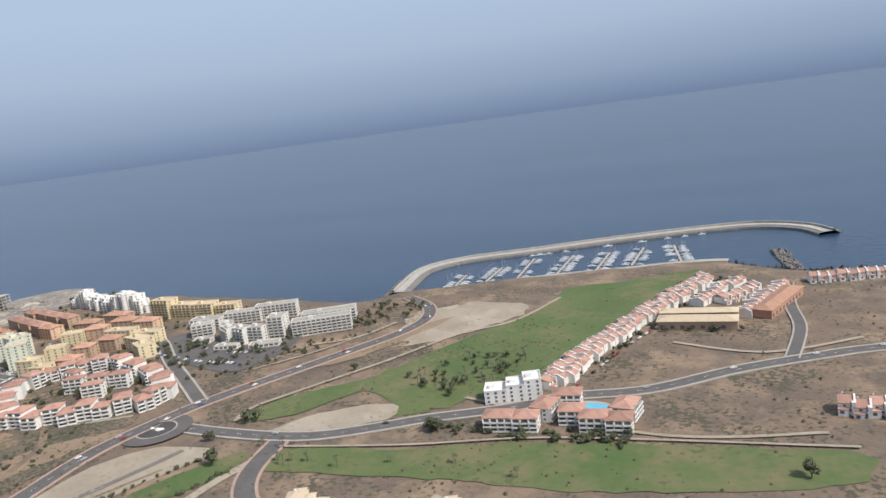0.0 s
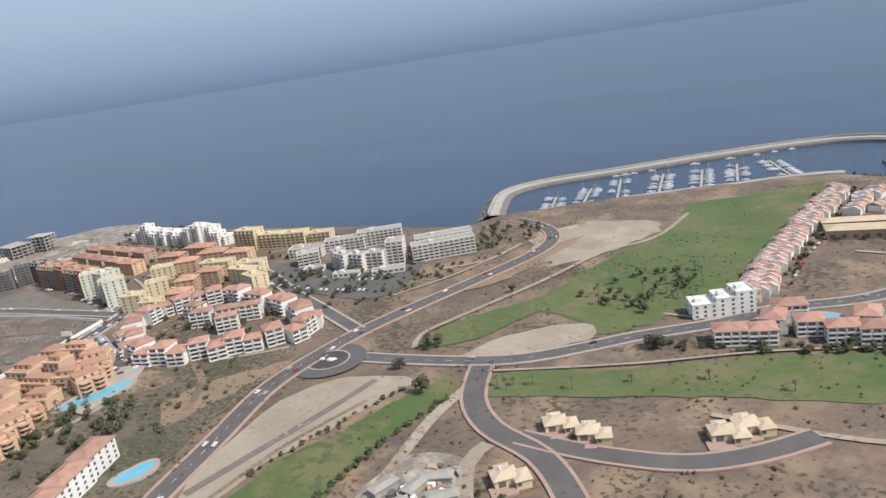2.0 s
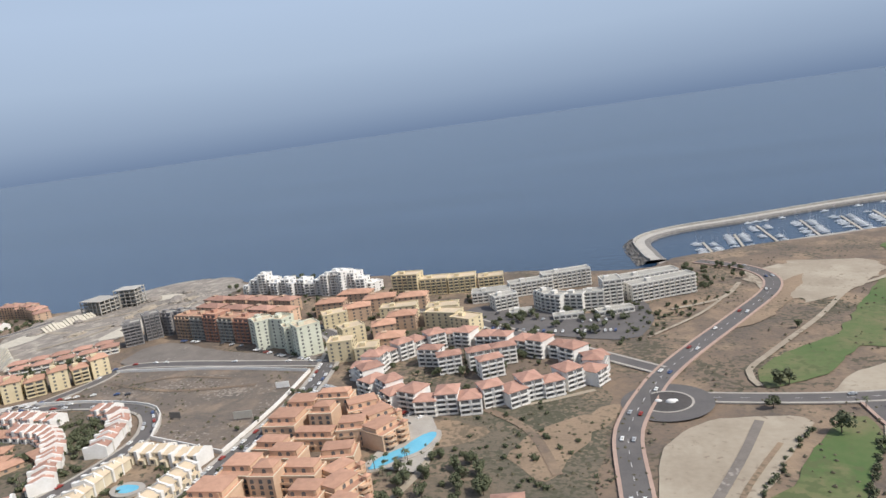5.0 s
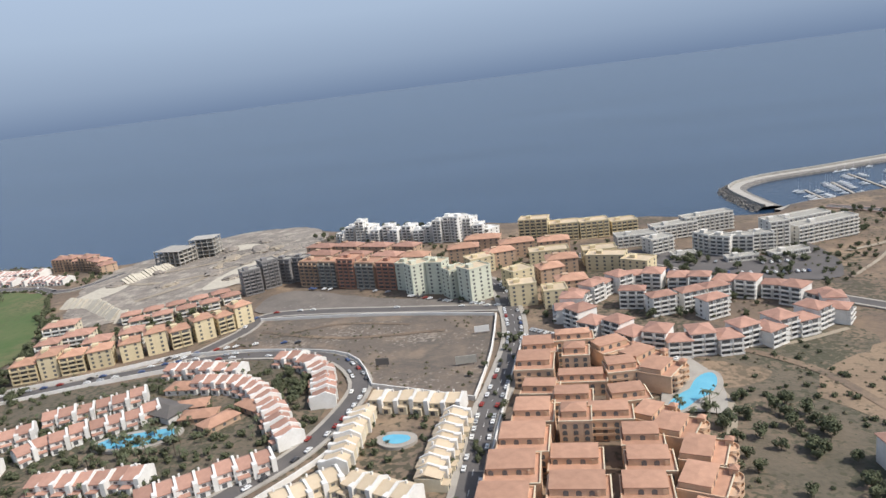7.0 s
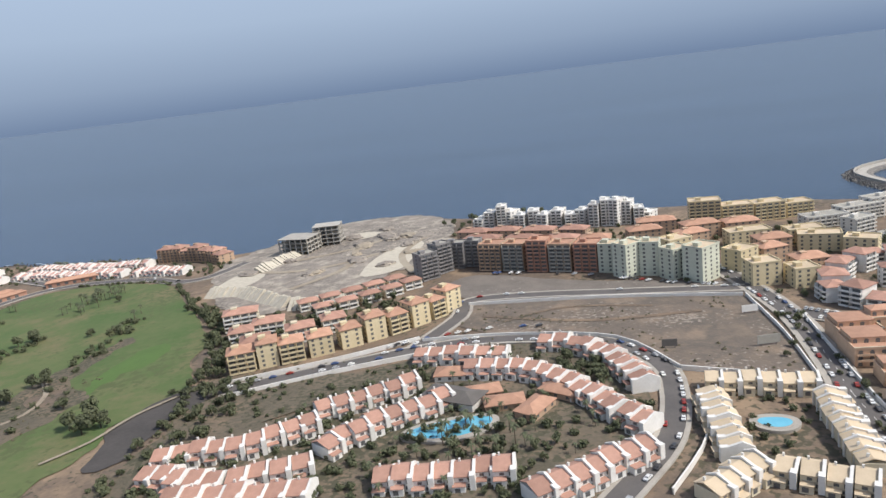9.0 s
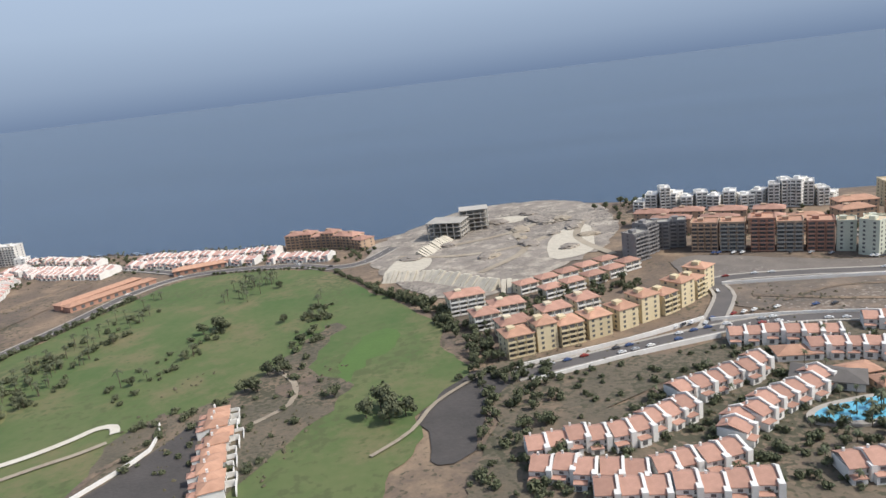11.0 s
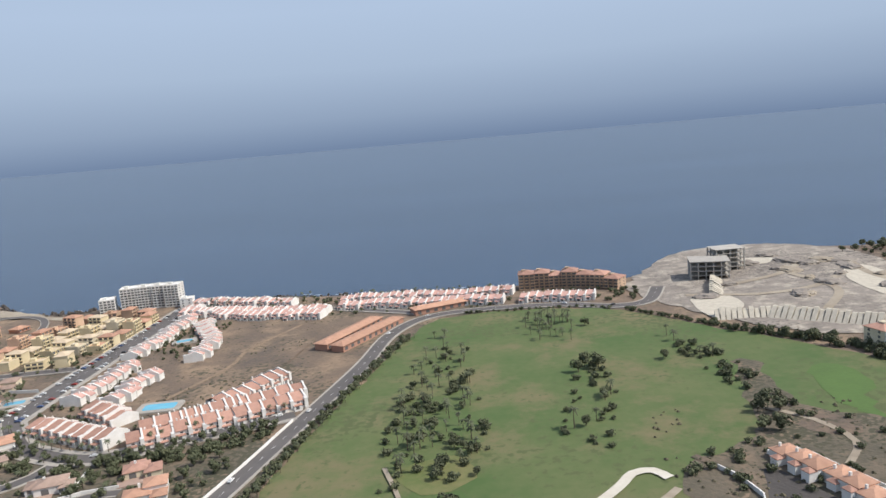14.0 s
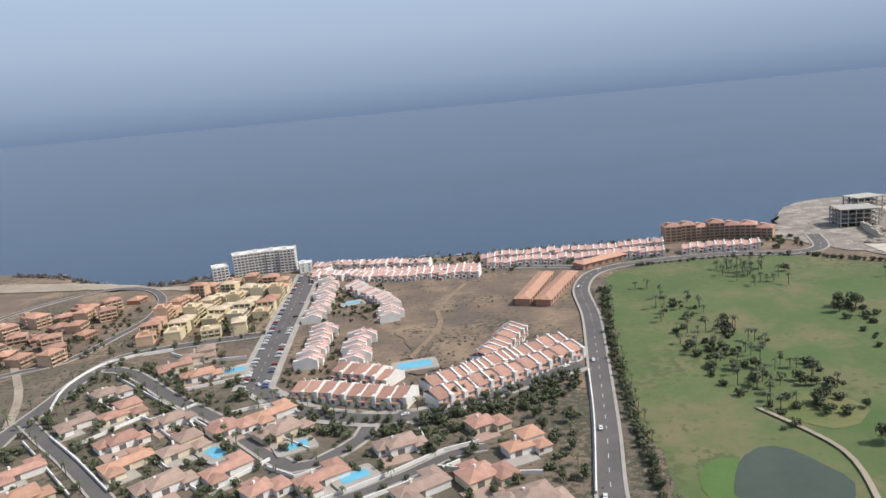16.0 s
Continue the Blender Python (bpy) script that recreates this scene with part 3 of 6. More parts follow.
for q in smooth_line(BW, 1.6):
    for k in range(5):
        o = rng.uniform(8, 16)
        r = rng.uniform(0.9, 1.9)
        i = c.index(min(c, key=lambda w: (w - q).length))
        d = (c[min(i + 1, len(c) - 1)] - c[max(i - 1, 0)]).normalized()
        p = q + Vector((-d.y, d.x)) * o
        m = Matrix.Translation((p.x, p.y, max(-0.3, 3.1 - (o - 8) * 0.5))) @ Euler([rng.uniform(0, 3) for _ in range(3)]).to_matrix().to_4x4() @ Matrix.Diagonal((r, r * 0.8, r * 0.7, 1))
        vs = [bm.verts.new(m @ Vector(v)) for v in ((1, 0, 0), (-1, 0.1, 0), (0.1, 1, 0), (0, -1, 0.1), (0, 0.2, 1), (0, 0, -1))]
        for a, b, e in ((0, 2, 4), (2, 1, 4), (1, 3, 4), (3, 0, 4), (2, 0, 5), (1, 2, 5), (3, 1, 5), (0, 3, 5)):
            bm.faces.new((vs[a], vs[b], vs[e]))
tagged(part("boulders", bm, ROCK, bwk), kind="stuff")
bm = bmesh.new()
for i in range(220):
    u = rng.random()
    p = Vector((30 + 10 * u, 666 - 74 * u)) + Vector((rng.uniform(-6, 6), rng.uniform(-3, 3)))
    r = rng.uniform(1.2, 2.4)
    m = Matrix.Translation((p.x, p.y, rng.uniform(-0.2, 1.6))) @ Euler([rng.uniform(0, 3) for _ in range(3)]).to_matrix().to_4x4() @ Matrix.Diagonal((r, r * 0.8, r * 0.7, 1))
    vs = [bm.verts.new(m @ Vector(v)) for v in ((1, 0, 0), (-1, 0.1, 0), (0.1, 1, 0), (0, -1, 0.1), (0, 0.2, 1), (0, 0, -1))]
    for a, b, e in ((0, 2, 4), (2, 1, 4), (1, 3, 4), (3, 0, 4), (2, 0, 5), (1, 2, 5), (3, 1, 5), (0, 3, 5)):
        bm.faces.new((vs[a], vs[b], vs[e]))
tagged(part("rock_spur", bm, ROCK), "short spur of dark boulders at the harbour mouth", "rocks", kind="stuff")
ribbon("pavement", [(-285, 548), (-262, 565), (-235, 572), (-200, 588), (-150, 604), (-100, 616), (-40, 632), (-10, 632)], 9, PAVE, 2.2, "pale concrete quay along the harbour", 0, 4, "quay", z=0)


def boat_master(length, label):
    b = tagged(new("sailing_boat"), label, "boat", "boats in the marina")
    bm = bmesh.new()
    secs = []
    for u, w, z in ((0, 0.62, 0.9), (0.3, 1.0, 0.85), (0.65, 0.85, 0.95), (0.9, 0.35, 1.1), (1.0, 0.03, 1.2)):
        x, hw = (u - 0.5) * length, w * length * 0.16
        secs.append([bm.verts.new(v) for v in ((x, -hw, z), (x, -hw * 0.6, -0.2), (x, hw * 0.6, -0.2), (x, hw, z))])
    for a, c2 in zip(secs, secs[1:]):
        for k in range(4):
            bm.faces.new((a[k], c2[k], c2[(k + 1) % 4], a[(k + 1) % 4]))
    bm.faces.new(secs[0])
    bmesh.ops.recalc_face_normals(bm, faces=bm.faces)
    part("hull", bm, GEL, b)
    part("cabin", boxes((-0.25 * length, 0.15 * length, -0.09 * length, 0.09 * length, 0.8, 1.7), (-0.1 * length, 0.12 * length, -0.07 * length, 0.07 * length, 1.7, 2.0)), GEL, b)
    bm = bmesh.new()
    bmesh.ops.create_cone(bm, segments=6, radius1=0.12, radius2=0.07, depth=length * 1.15, matrix=Matrix.Translation((0.05 * length, 0, 0.9 + length * 0.57)))
    box(bm, -0.35 * length, 0.05 * length, -0.12, 0.12, 2.4, 2.65)
    part("mast", bm, ALU, b)
    return b


boats = [boat_master(9.0, "white sailing boat moored at the pontoon"), boat_master(12.0, "long white sailing yacht moored at the pontoon")]
PONT = [((-242, 573), (-246, 623)), ((-217, 593), (-217, 647)), ((-189, 600), (-193, 680)), ((-155, 603), (-154, 687)), ((-121, 606), (-119, 691)), ((-91, 633), (-88, 706)), ((-49, 642), (-60, 709))]
pm = None
placed = 0
for a, b in PONT:
    a, b = Vector(a), Vector(b)
    d = b - a
    p = tagged(new("pontoon"), "narrow floating timber pontoon", "pontoon", "pontoons of the marina")
    put(p, a.x, a.y, 0, math.degrees(math.atan2(d.y, d.x)))
    part("deck", boxes((0, d.length, -1.1, 1.1, 0.1, 0.6)), PLANK, p)
    n = int(d.length / 5.6)
    for k in range(n):
        for s in (-1, 1):
            if rng.random() < 0.38:
                continue
            q = a + d * ((k + 0.6) / n) + Vector((-d.y, d.x)).normalized() * s * 6.4
            m = pose(q.x, q.y, 0, 0, 0, math.degrees(math.atan2(d.y, d.x)) + 90 * s + rng.uniform(-4, 4) + 180)
            which = rng.random() < 0.4
            if placed < 2:
                if boats[placed].get("set") is None:
                    boats[placed].matrix_basis = m @ Matrix.Diagonal((0.8, 0.8, 0.8, 1))
                    placed += 1
                    continue
            copy_thing(boats[1 if which else 0], m)
for u in range(22):
    q = Vector(BW[4]).lerp(Vector(BW[6]), u / 21) + Vector((4.5, -14))
    if rng.random() < 0.4:
        copy_thing(boats[u % 2], pose(q.x, q.y, 0, 0, 0, 22 + rng.uniform(-3, 3)))

# ---- buildings ----


def window_mesh(w, h):
    bm = bmesh.new()
    box(bm, -w / 2, w / 2, -0.06, 0.1, 0, h)
    return mesh_of("window", bm, PANE)


def frame_mesh(w, h, material):
    bm = boxes((-w / 2 - 0.12, w / 2 + 0.12, -0.14, 0.1, -0.14, 0), (-w / 2 - 0.12, w / 2 + 0.12, -0.14, 0.1, h, h + 0.12))
    return mesh_of("sill", bm, material)


WIN = window_mesh(1.5, 1.4)
WINT = window_mesh(1.0, 2.0)
WIDE = window_mesh(2.6, 2.1)


def hip(bm, x0, x1, y0, y1, z, rise, over=0.5, fascia=0.25):
    x0, x1, y0, y1 = x0 - over, x1 + over, y0 - over, y1 + over
    L, W = x1 - x0, y1 - y0
    r = min(L, W) / 2
    low = [bm.verts.new(v) for v in ((x0, y0, z - fascia), (x1, y0, z - fascia), (x1, y1, z - fascia), (x0, y1, z - fascia))]
    b = [bm.verts.new(v) for v in ((x0, y0, z), (x1, y0, z), (x1, y1, z), (x0, y1, z))]
    for i in range(4):
        bm.faces.new((low[i], low[(i + 1) % 4], b[(i + 1) % 4], b[i]))
    bm.faces.new(low[::-1])
    if L >= W:
        t = [bm.verts.new((x0 + r, (y0 + y1) / 2, z + rise)), bm.verts.new((x1 - r, (y0 + y1) / 2, z + rise))]
        if L - W < 0.1:
            t[1] = t[0]
        for f in ((b[0], b[1], t[1], t[0]), (b[1], b[2], t[1]), (b[2], b[3], t[0], t[1]), (b[3], b[0], t[0])):
            bm.faces.new(list(dict.fromkeys(f)))
    else:
        t = [bm.verts.new(((x0 + x1) / 2, y0 + r, z + rise)), bm.verts.new(((x0 + x1) / 2, y1 - r, z + rise))]
        for f in ((b[0], b[1], t[0]), (b[1], b[2], t[1], t[0]), (b[2], b[3], t[1]), (b[3], b[0], t[0], t[1])):
            bm.faces.new(f)
    return bm


def parapet_roof(bm, x0, x1, y0, y1, z):
    box(bm, x0 - 0.1, x1 + 0.1, y0 - 0.1, y1 + 0.1, z - 0.15, z + 0.05)
    for r in ((x0 - 0.15, x1 + 0.15, y0 - 0.15, y0 + 0.25), (x0 - 0.15, x1 + 0.15, y1 - 0.25, y1 + 0.15), (x0 - 0.15, x0 + 0.25, y0 + 0.25, y1 - 0.25), (x1 - 0.25, x1 + 0.15, y0 + 0.25, y1 - 0.25)):
        box(bm, *r, z + 0.05, z + 0.7)
    return bm


_cache = {}


def block(x, y, rz, L, W, n, wall, roof="flat", roofm=ROOFG, bay=4.0, style="window", label="", name="apartment_building", category="apartment building", group="", sides=True, storey=3.0, hat=True, z=None, fine=False, edge=None):
    """A block of flats: body, roof, windows and balconies storey by storey on the long front (local -y), windows on the ends."""
    key = (round(L, 1), round(W, 1), n, wall.name, roof, roofm.name, bay, style, sides, hat, storey, fine, edge.name if edge else "")
    ob = tagged(new(name), label, category, group)
    put(ob, x, y, (height(x, y) if z is None else z) + 0.2, rz)
    # n is the height in steps of 3 m; the storeys stand 2.2 m apart in the plan
    n, storey = max(1, round(n * storey / 2.2)), 2.2
    H = n * storey
    nb = max(1, int(L / bay))
    bays = [-L / 2 + (k + 0.5) * L / nb for k in range(nb)]
    bw = L / nb
    white = WHITE if style == "whitebalcony" else ROOFG if style == "greybalcony" else wall
    if key not in _cache:
        body = mesh_of("wall", boxes((-L / 2, L / 2, -W / 2, W / 2, -3, H)), wall)
        bm, pm = bmesh.new(), None
        if roof == "flat":
            box(bm, -L / 2 + 0.2, L / 2 - 0.2, -W / 2 + 0.2, W / 2 - 0.2, H - 0.1, H + 0.08)
            pm = bmesh.new()
            parapet_roof(pm, -L / 2, L / 2, -W / 2, W / 2, H)
            pm = mesh_of("parapet", pm, edge or wall)
        else:
            hip(bm, -L / 2, L / 2, -W / 2, W / 2, H + 0.25, min(L, W) * 0.2)
        rf = mesh_of("roof", bm, roofm)
        sh = mesh_of("stair_hut", boxes((-L * 0.18 - 1.6, -L * 0.18 + 1.6, -1.6, 1.6, H, H + (1.9 if roof == "flat" else 2.6))), wall) if hat else None
        ww, wh, wz = (1.2, 1.1, 0.65) if style == "window" else (bw * 0.7, 1.65, 0.15)
        use = [0.0] if fine else bays
        win = mesh_of("window", boxes(*[(c - ww / 2, c + ww / 2, -0.08, 0.1, wz, wz + wh) for c in use]), PANE)
        rows = []
        for c in use:
            e = bw * 0.47
            rows += [(c - e, c + e, -1.35, 0.05, -0.1, 0.1), (c - e, c + e, -1.35, -1.2, 0.1, 0.8), (c - e, c - e + 0.15, -1.2, 0.05, 0.1, 1.9), (c + e - 0.15, c + e, -1.2, 0.05, 0.1, 0.8)]
        bal = mesh_of("balcony", boxes(*rows), white)
        ne = max(1, int(W / 5))
        end = mesh_of("window", boxes(*[(e_ * L / 2 - 0.09, e_ * L / 2 + 0.09, c - 0.6, c + 0.6, 0.65, 1.75) for e_ in (-1, 1) for c in (-W / 2 + (k + 0.5) * W / ne for k in range(ne))]), PANE)
        _cache[key] = (body, rf, pm, sh, win, bal, end)
    body, rf, pm, sh, win, bal, end = _cache[key]
    part("wall", body, wall, ob)
    part("roof", rf, roofm, ob)
    if pm:
        part("parapet", pm, wall, ob)
    if sh:
        part("stair_hut", sh, wall, ob)
    for s in range(n):
        for c in (bays if fine else (0.0,)):
            part("window", win, PANE, ob).matrix_basis = pose(c, -W / 2, s * storey)
            if style != "window":
                part("balcony", bal, wall, ob).matrix_basis = pose(c, -W / 2, s * storey)
        if sides:
            part("window", end, PANE, ob).matrix_basis = pose(0, 0, s * storey)
    return ob


def terrace_house(L, D, wall, roofm, label, name="terraced_house", hh=4.0, fin=True, far=False):
    """One narrow house of a row: walls, a pitched roof falling to the front, a white party wall above it, openings."""
    h = tagged(new(name), label, "house")
    bm = bmesh.new()
    box(bm, -L / 2 + 0.02, L / 2 - 0.02, -D / 2, D / 2, -2.0, hh)
    box(bm, -L / 2 + 0.02, L / 2 * 0.2, -D / 2 - 2.2, -D / 2, -2.0, hh * 0.5)
    part("wall", bm, wall, h)
    bm = bmesh.new()
    rid = hh + D * 0.16
    for ya, za, yb, zb in ((-D / 2 - 0.5, hh - 0.1, D * 0.12, rid), (D / 2 + 0.4, hh - 0.1, D * 0.12, rid)):
        vs = [bm.verts.new(v) for v in ((-L / 2 + 0.05, ya, za), (L / 2 - 0.05, ya, za), (L / 2 - 0.05, yb, zb), (-L / 2 + 0.05, yb, zb), (-L / 2 + 0.05, ya, za + 0.25), (L / 2 - 0.05, ya, za + 0.25), (L / 2 - 0.05, yb, zb + 0.25), (-L / 2 + 0.05, yb, zb + 0.25))]
        for f in ((3, 2, 1, 0), (4, 5, 6, 7), (0, 1, 5, 4), (1, 2, 6, 5), (2, 3, 7, 6), (3, 0, 4, 7)):
            bm.faces.new([vs[i] for i in f])
    box(bm, -L / 2 + 0.02, L / 2 * 0.25, -D / 2 - 2.5, -D / 2 + 0.1, hh * 0.5 + 0.02, hh * 0.5 + 0.2)
    bmesh.ops.recalc_face_normals(bm, faces=bm.faces)
    part("roof", bm, roofm, h)
    bm = bmesh.new()
    vs = []
    for xx in (L / 2 - 0.5, L / 2 + 0.35):
        vs.append([bm.verts.new((xx, yy, zz)) for yy, zz in ((-D / 2 - 0.7, -1), (D / 2 + 0.5, -1), (D / 2 + 0.5, hh + 0.45), (D * 0.12, rid + 1.0), (-D / 2 - 0.7, hh + 0.6))])
    a, b = vs
    bm.faces.new(a[::-1]), bm.faces.new(b)
    for i in range(5):
        bm.faces.new((a[i], a[(i + 1) % 5], b[(i + 1) % 5], b[i]))
    box(bm, -L * 0.2 - 0.3, -L * 0.2 + 0.3, D * 0.2, D * 0.2 + 0.6, hh, rid + 0.9)
    box(bm, L / 2 - 1.3, L / 2 + 0.37, -D / 2 - 1.3, -D / 2 + 1.1, -1, hh + 1.0)
    part("party_wall", bm, WHITE if fin else wall, h)
    wins = (L * 0.28, -D / 2, 0.5, 1.4, 1.1), (-L * 0.1, -D / 2, hh * 0.62, 1.3, hh * 0.22), (L * 0.3, -D / 2, hh * 0.58, 1.0, hh * 0.3), (-L * 0.25, -D / 2 - 2.2, 0.1, 1.6, 1.5)
    for group_ in (wins,):
        part("window", boxes(*[(x - w / 2, x + w / 2, y - 0.07, y + 0.1, z, z + t) for x, y, z, w, t in group_]), PANE, h)
    return h


def row_of(master, pts, pitch, group, flip=False, jitter=0.5, gap=0.0):
    """Houses of one kind side by side along a line; their fronts look to the line's right, or left with flip."""
    c = smooth_line(pts, 1.0) if len(pts) > 2 else [Vector(pts[0]).lerp(Vector(pts[1]), k / 100) for k in range(101)]
    d, total = [0.0], 0.0
    for a, b in zip(c, c[1:]):
        total += (b - a).length
        d.append(total)
    n = max(1, int(round(total / pitch)))
    for k in range(n):
        s = (k + 0.5) * total / n
        i = min(max(next(j for j, v in enumerate(d) if v >= s), 1), len(c) - 1)
        q, t = c[i], (c[min(i + 3, len(c) - 1)] - c[max(i - 3, 0)]).normalized()
        if flip:
            t = -t
        m = pose(q.x, q.y + (0 if not jitter else 0), height(q.x, q.y) + 0.2 + rng.uniform(-0.6, 0.6), 0, 0, math.degrees(math.atan2(t.y, t.x)) + rng.uniform(-2.5, 2.5))
        nrm = Vector((t.y, -t.x)) * rng.uniform(-jitter, jitter)
        m.translation.x += nrm.x
        m.translation.y += nrm.y
        if master.get("group") is None:
            master.matrix_basis = m
            master["group"] = group
        else:
            copy_thing(master, m)["group"] = group


# ---- the terraces ----
red = terrace_house(6.4, 8.5, WHITE, TILE, "white terraced house with terracotta roof and white party wall")
for pts, fl in (([(-624, 250), (-584, 246)], False), ([(-601, 233), (-583, 231), (-567, 224), (-553, 209), (-542, 193), (-534, 184)], False), ([(-572, 258), (-552, 251), (-540, 233), (-533, 212)], False),
                ([(-653, 203), (-618, 224)], False), ([(-643, 175), (-634, 186), (-604, 210)], False), ([(-702, 176), (-670, 182), (-650, 195)], False), ([(-701, 165), (-667, 160), (-642, 167)], False),
                ([(-619, 157), (-577, 161)], False), ([(-572, 146), (-537, 171)], False), ([(-684, 150), (-636, 150)], False)):
    row_of(red, pts, 6.4, "terraces of the red-roofed resort", fl, 1.3)
buff = terrace_house(5.6, 8.0, CREAM, TILEB, "cream bungalow with buff stepped roof and white wall")
for pts, fl in (([(-514, 213), (-478, 209)], False), ([(-514, 204), (-513, 166)], False), ([(-479, 199), (-481, 157)], True), ([(-526, 146), (-510, 160)], False), ([(-506, 159), (-483, 149)], False)):
    row_of(buff, pts, 5.6, "cream bungalows round the small pool", fl)
bung = terrace_house(6.8, 12.0, WHITE, TILE, "white bungalow with steep red roof between white party walls", "bungalow", hh=3.4)
for pts, fl in (([(-1078, 273), (-1009, 311)], False), ([(-1079, 288), (-1012, 325)], False), ([(-1136, 303), (-1085, 279)], False), ([(-1119, 322), (-1092, 302)], False), ([(-1052, 310), (-1030, 350)], False),
                ([(-1068, 293), (-1040, 310)], False)):
    row_of(bung, pts, 6.8, "bungalows round the turquoise pool", fl)
pink = terrace_house(5.6, 10.0, WHITE, mat("faded_pink_tiles", (0.58, 0.36, 0.30), (0.50, 0.29, 0.24), 4, 0.85, 0.03, 10, rand=0.1), "white holiday house with faded pink tiled roof", "holiday_house", hh=3.2, far=True)
for pts, fl in (([(-1136, 331), (-1131, 392)], True), ([(-1112, 327), (-1109, 374)], True), ([(-1140, 408), (-1139, 505)], True), ([(-1123, 485), (-1099, 432), (-1094, 394)], False), ([(-1153, 534), (-1108, 500), (-1034, 478)], False),
                ([(-1156, 556), (-1066, 526)], False), ([(-1026, 500), (-905, 475)], False), ([(-1029, 520), (-897, 497)], False), ([(-893, 472), (-845, 458)], False), ([(-1154, 520), (-1032, 492)], False)):
    row_of(pink, pts, 5.6, "white holiday houses near the shore", fl, 2.4)


def court_house(label):
    h = tagged(new("courtyard_house"), label, "house")
    part("wall", boxes((-3.6, 3.6, -4.5, 3.5, -2, 3.2), (-3.6, -0.4, 3.5, 6.5, -2, 2.7)), WHITE, h)
    part("roof", hip(bmesh.new(), -3.6, 3.6, -4.5, 3.5, 3.4, 1.5, 0.3), TILEO, h)
    part("roof", hip(bmesh.new(), -3.6, -0.4, 3.5, 6.5, 2.9, 0.8, 0.2), TILE, h)
    part("patio_wall", boxes((-3.6, 3.6, -8.0, -7.7, -1.5, 1.5), (3.3, 3.6, -7.7, -4.5, -1.5, 1.8)), WHITE, h)
    part("window", boxes((-2.6, -0.6, -4.58, -4.4, 0.2, 2.3), (1.0, 2.4, -4.58, -4.4, 0.9, 2.2)), PANE, h)
    part("chimney", boxes((1.2, 1.9, 0.5, 1.2, 3.4, 5.6)), WHITE, h)
    return h


fway = court_house("small white courtyard house with orange tiled hip roof")
row_of(fway, [(-822, 222), (-812, 195), (-798, 160)], 6.4, "houses beside the cinder car park", True, 1.6)
west = terrace_house(6.6, 9.0, WHITE, TILE, "white two-storey terraced house with red roof by the fairway", "town_house", hh=4.2, far=True)
for pts, fl in (([(-101, 345), (-83, 417), (-59, 481), (-30, 560)], False), ([(-94, 350), (-76, 420), (-52, 482), (-24, 556)], True), ([(-31, 493), (-9, 542)], True), ([(1, 466), (26, 538)], True), ([(-14, 498), (8, 530)], False),
                ([(43, 551), (93, 560)], False), ([(36, 333), (60, 331)], False), ([(-20, 520), (0, 550)], True)):
    row_of(west, pts, 6.6, "terraces beside the western fairway", fl, 2.2)


def long_roof(a, b, w, h, wall, roofm, label):
    a, b = Vector(a), Vector(b)
    d = b - a
    ob = tagged(new("long_building"), label, "building")
    put(ob, (a.x + b.x) / 2, (a.y + b.y) / 2, height(a.x, a.y) + 0.2, math.degrees(math.atan2(d.y, d.x)))
    L = d.length
    part("wall", boxes((-L / 2, L / 2, -w / 2, w / 2, -2, h)), wall, ob)
    part("roof", hip(bmesh.new(), -L / 2, L / 2, -w / 2, w / 2, h + 0.25, w * 0.17, 0.8), roofm, ob)
    for k in range(int(L / 6)):
        part("window", WIDE, PANE, ob).matrix_basis = pose(-L / 2 + 3 + k * 6, -w / 2, 0.4)
    return ob


long_roof((-1018, 396), (-992, 452), 9, 3.4, RUST, TILEO, "long low building with a broad orange tiled roof")
long_roof((-1007, 390), (-977, 447), 9, 3.4, RUST, TILEO, "long low building with a broad orange tiled roof")
long_roof((-968, 462), (-919, 486), 10, 3.4, RUST, TILEO, "long orange-roofed arcade along the road")
long_roof((-51, 450), (-4, 449), 13, 5, TAN, TILEB, "long tan block with a flat buff roof")
long_roof((-51, 466), (-4, 466), 10, 5, TAN, TILEB, "long tan block with a flat buff roof")
long_roof((10, 466), (32, 520), 12, 5, RUST, TILEO, "long red-roofed wing beside the street")

# ---- apartments and hotels ----
RUSTR = dict(roof="flat", roofm=TILE)
# yellow flats along the road
for x, y, r, L, n in ((-706, 257, 22, 12, 3), (-695, 261, 22, 9, 3.6), (-685, 265, 24, 11, 3), (-673, 270, 26, 11, 2.9), (-661, 277, 32, 10, 2.9), (-651, 284, 34, 10, 3.6), (-642, 291, 40, 10, 3), (-633, 299, 45, 10, 3.6), (-626, 308, 48, 9, 3), (-620, 317, 52, 10, 3.6)):
    block(x, y, r, L, 11, n, YELLOW, "hip", TILEO, 3.6, "balcony" if n == 3 else "window", "yellow five-storey flats with orange tiled hip roof", group="yellow flats along the road", fine=True)
for x, y, r, L, n in ((-712, 303, 18, 16, 2.2), (-733, 316, 20, 18, 3), (-690, 290, 24, 14, 2.2), (-708, 277, 22, 14, 2.2), (-676, 300, 26, 12, 2), (-722, 292, 20, 12, 2.2)):
    block(x, y, r, L, 11, n, CREAM, "hip", TILE, 4.0, "whitebalcony", "cream flats with white balconies and tiled roof", group="cream flats above the golf course")
for x, y, r in ((-703, 338, 30), (-692, 345, 30), (-681, 352, 32), (-670, 360, 33), (-659, 368, 34), (-690, 327, 30), (-679, 334, 30), (-668, 342, 32), (-657, 350, 34), (-648, 360, 36)):
    block(x, y, r, 11, 8, 1.6, CREAM, "hip", TILE, 4.0, "whitebalcony", "low cream flats with red tiled roof", group="low flats below the building site", hat=False)
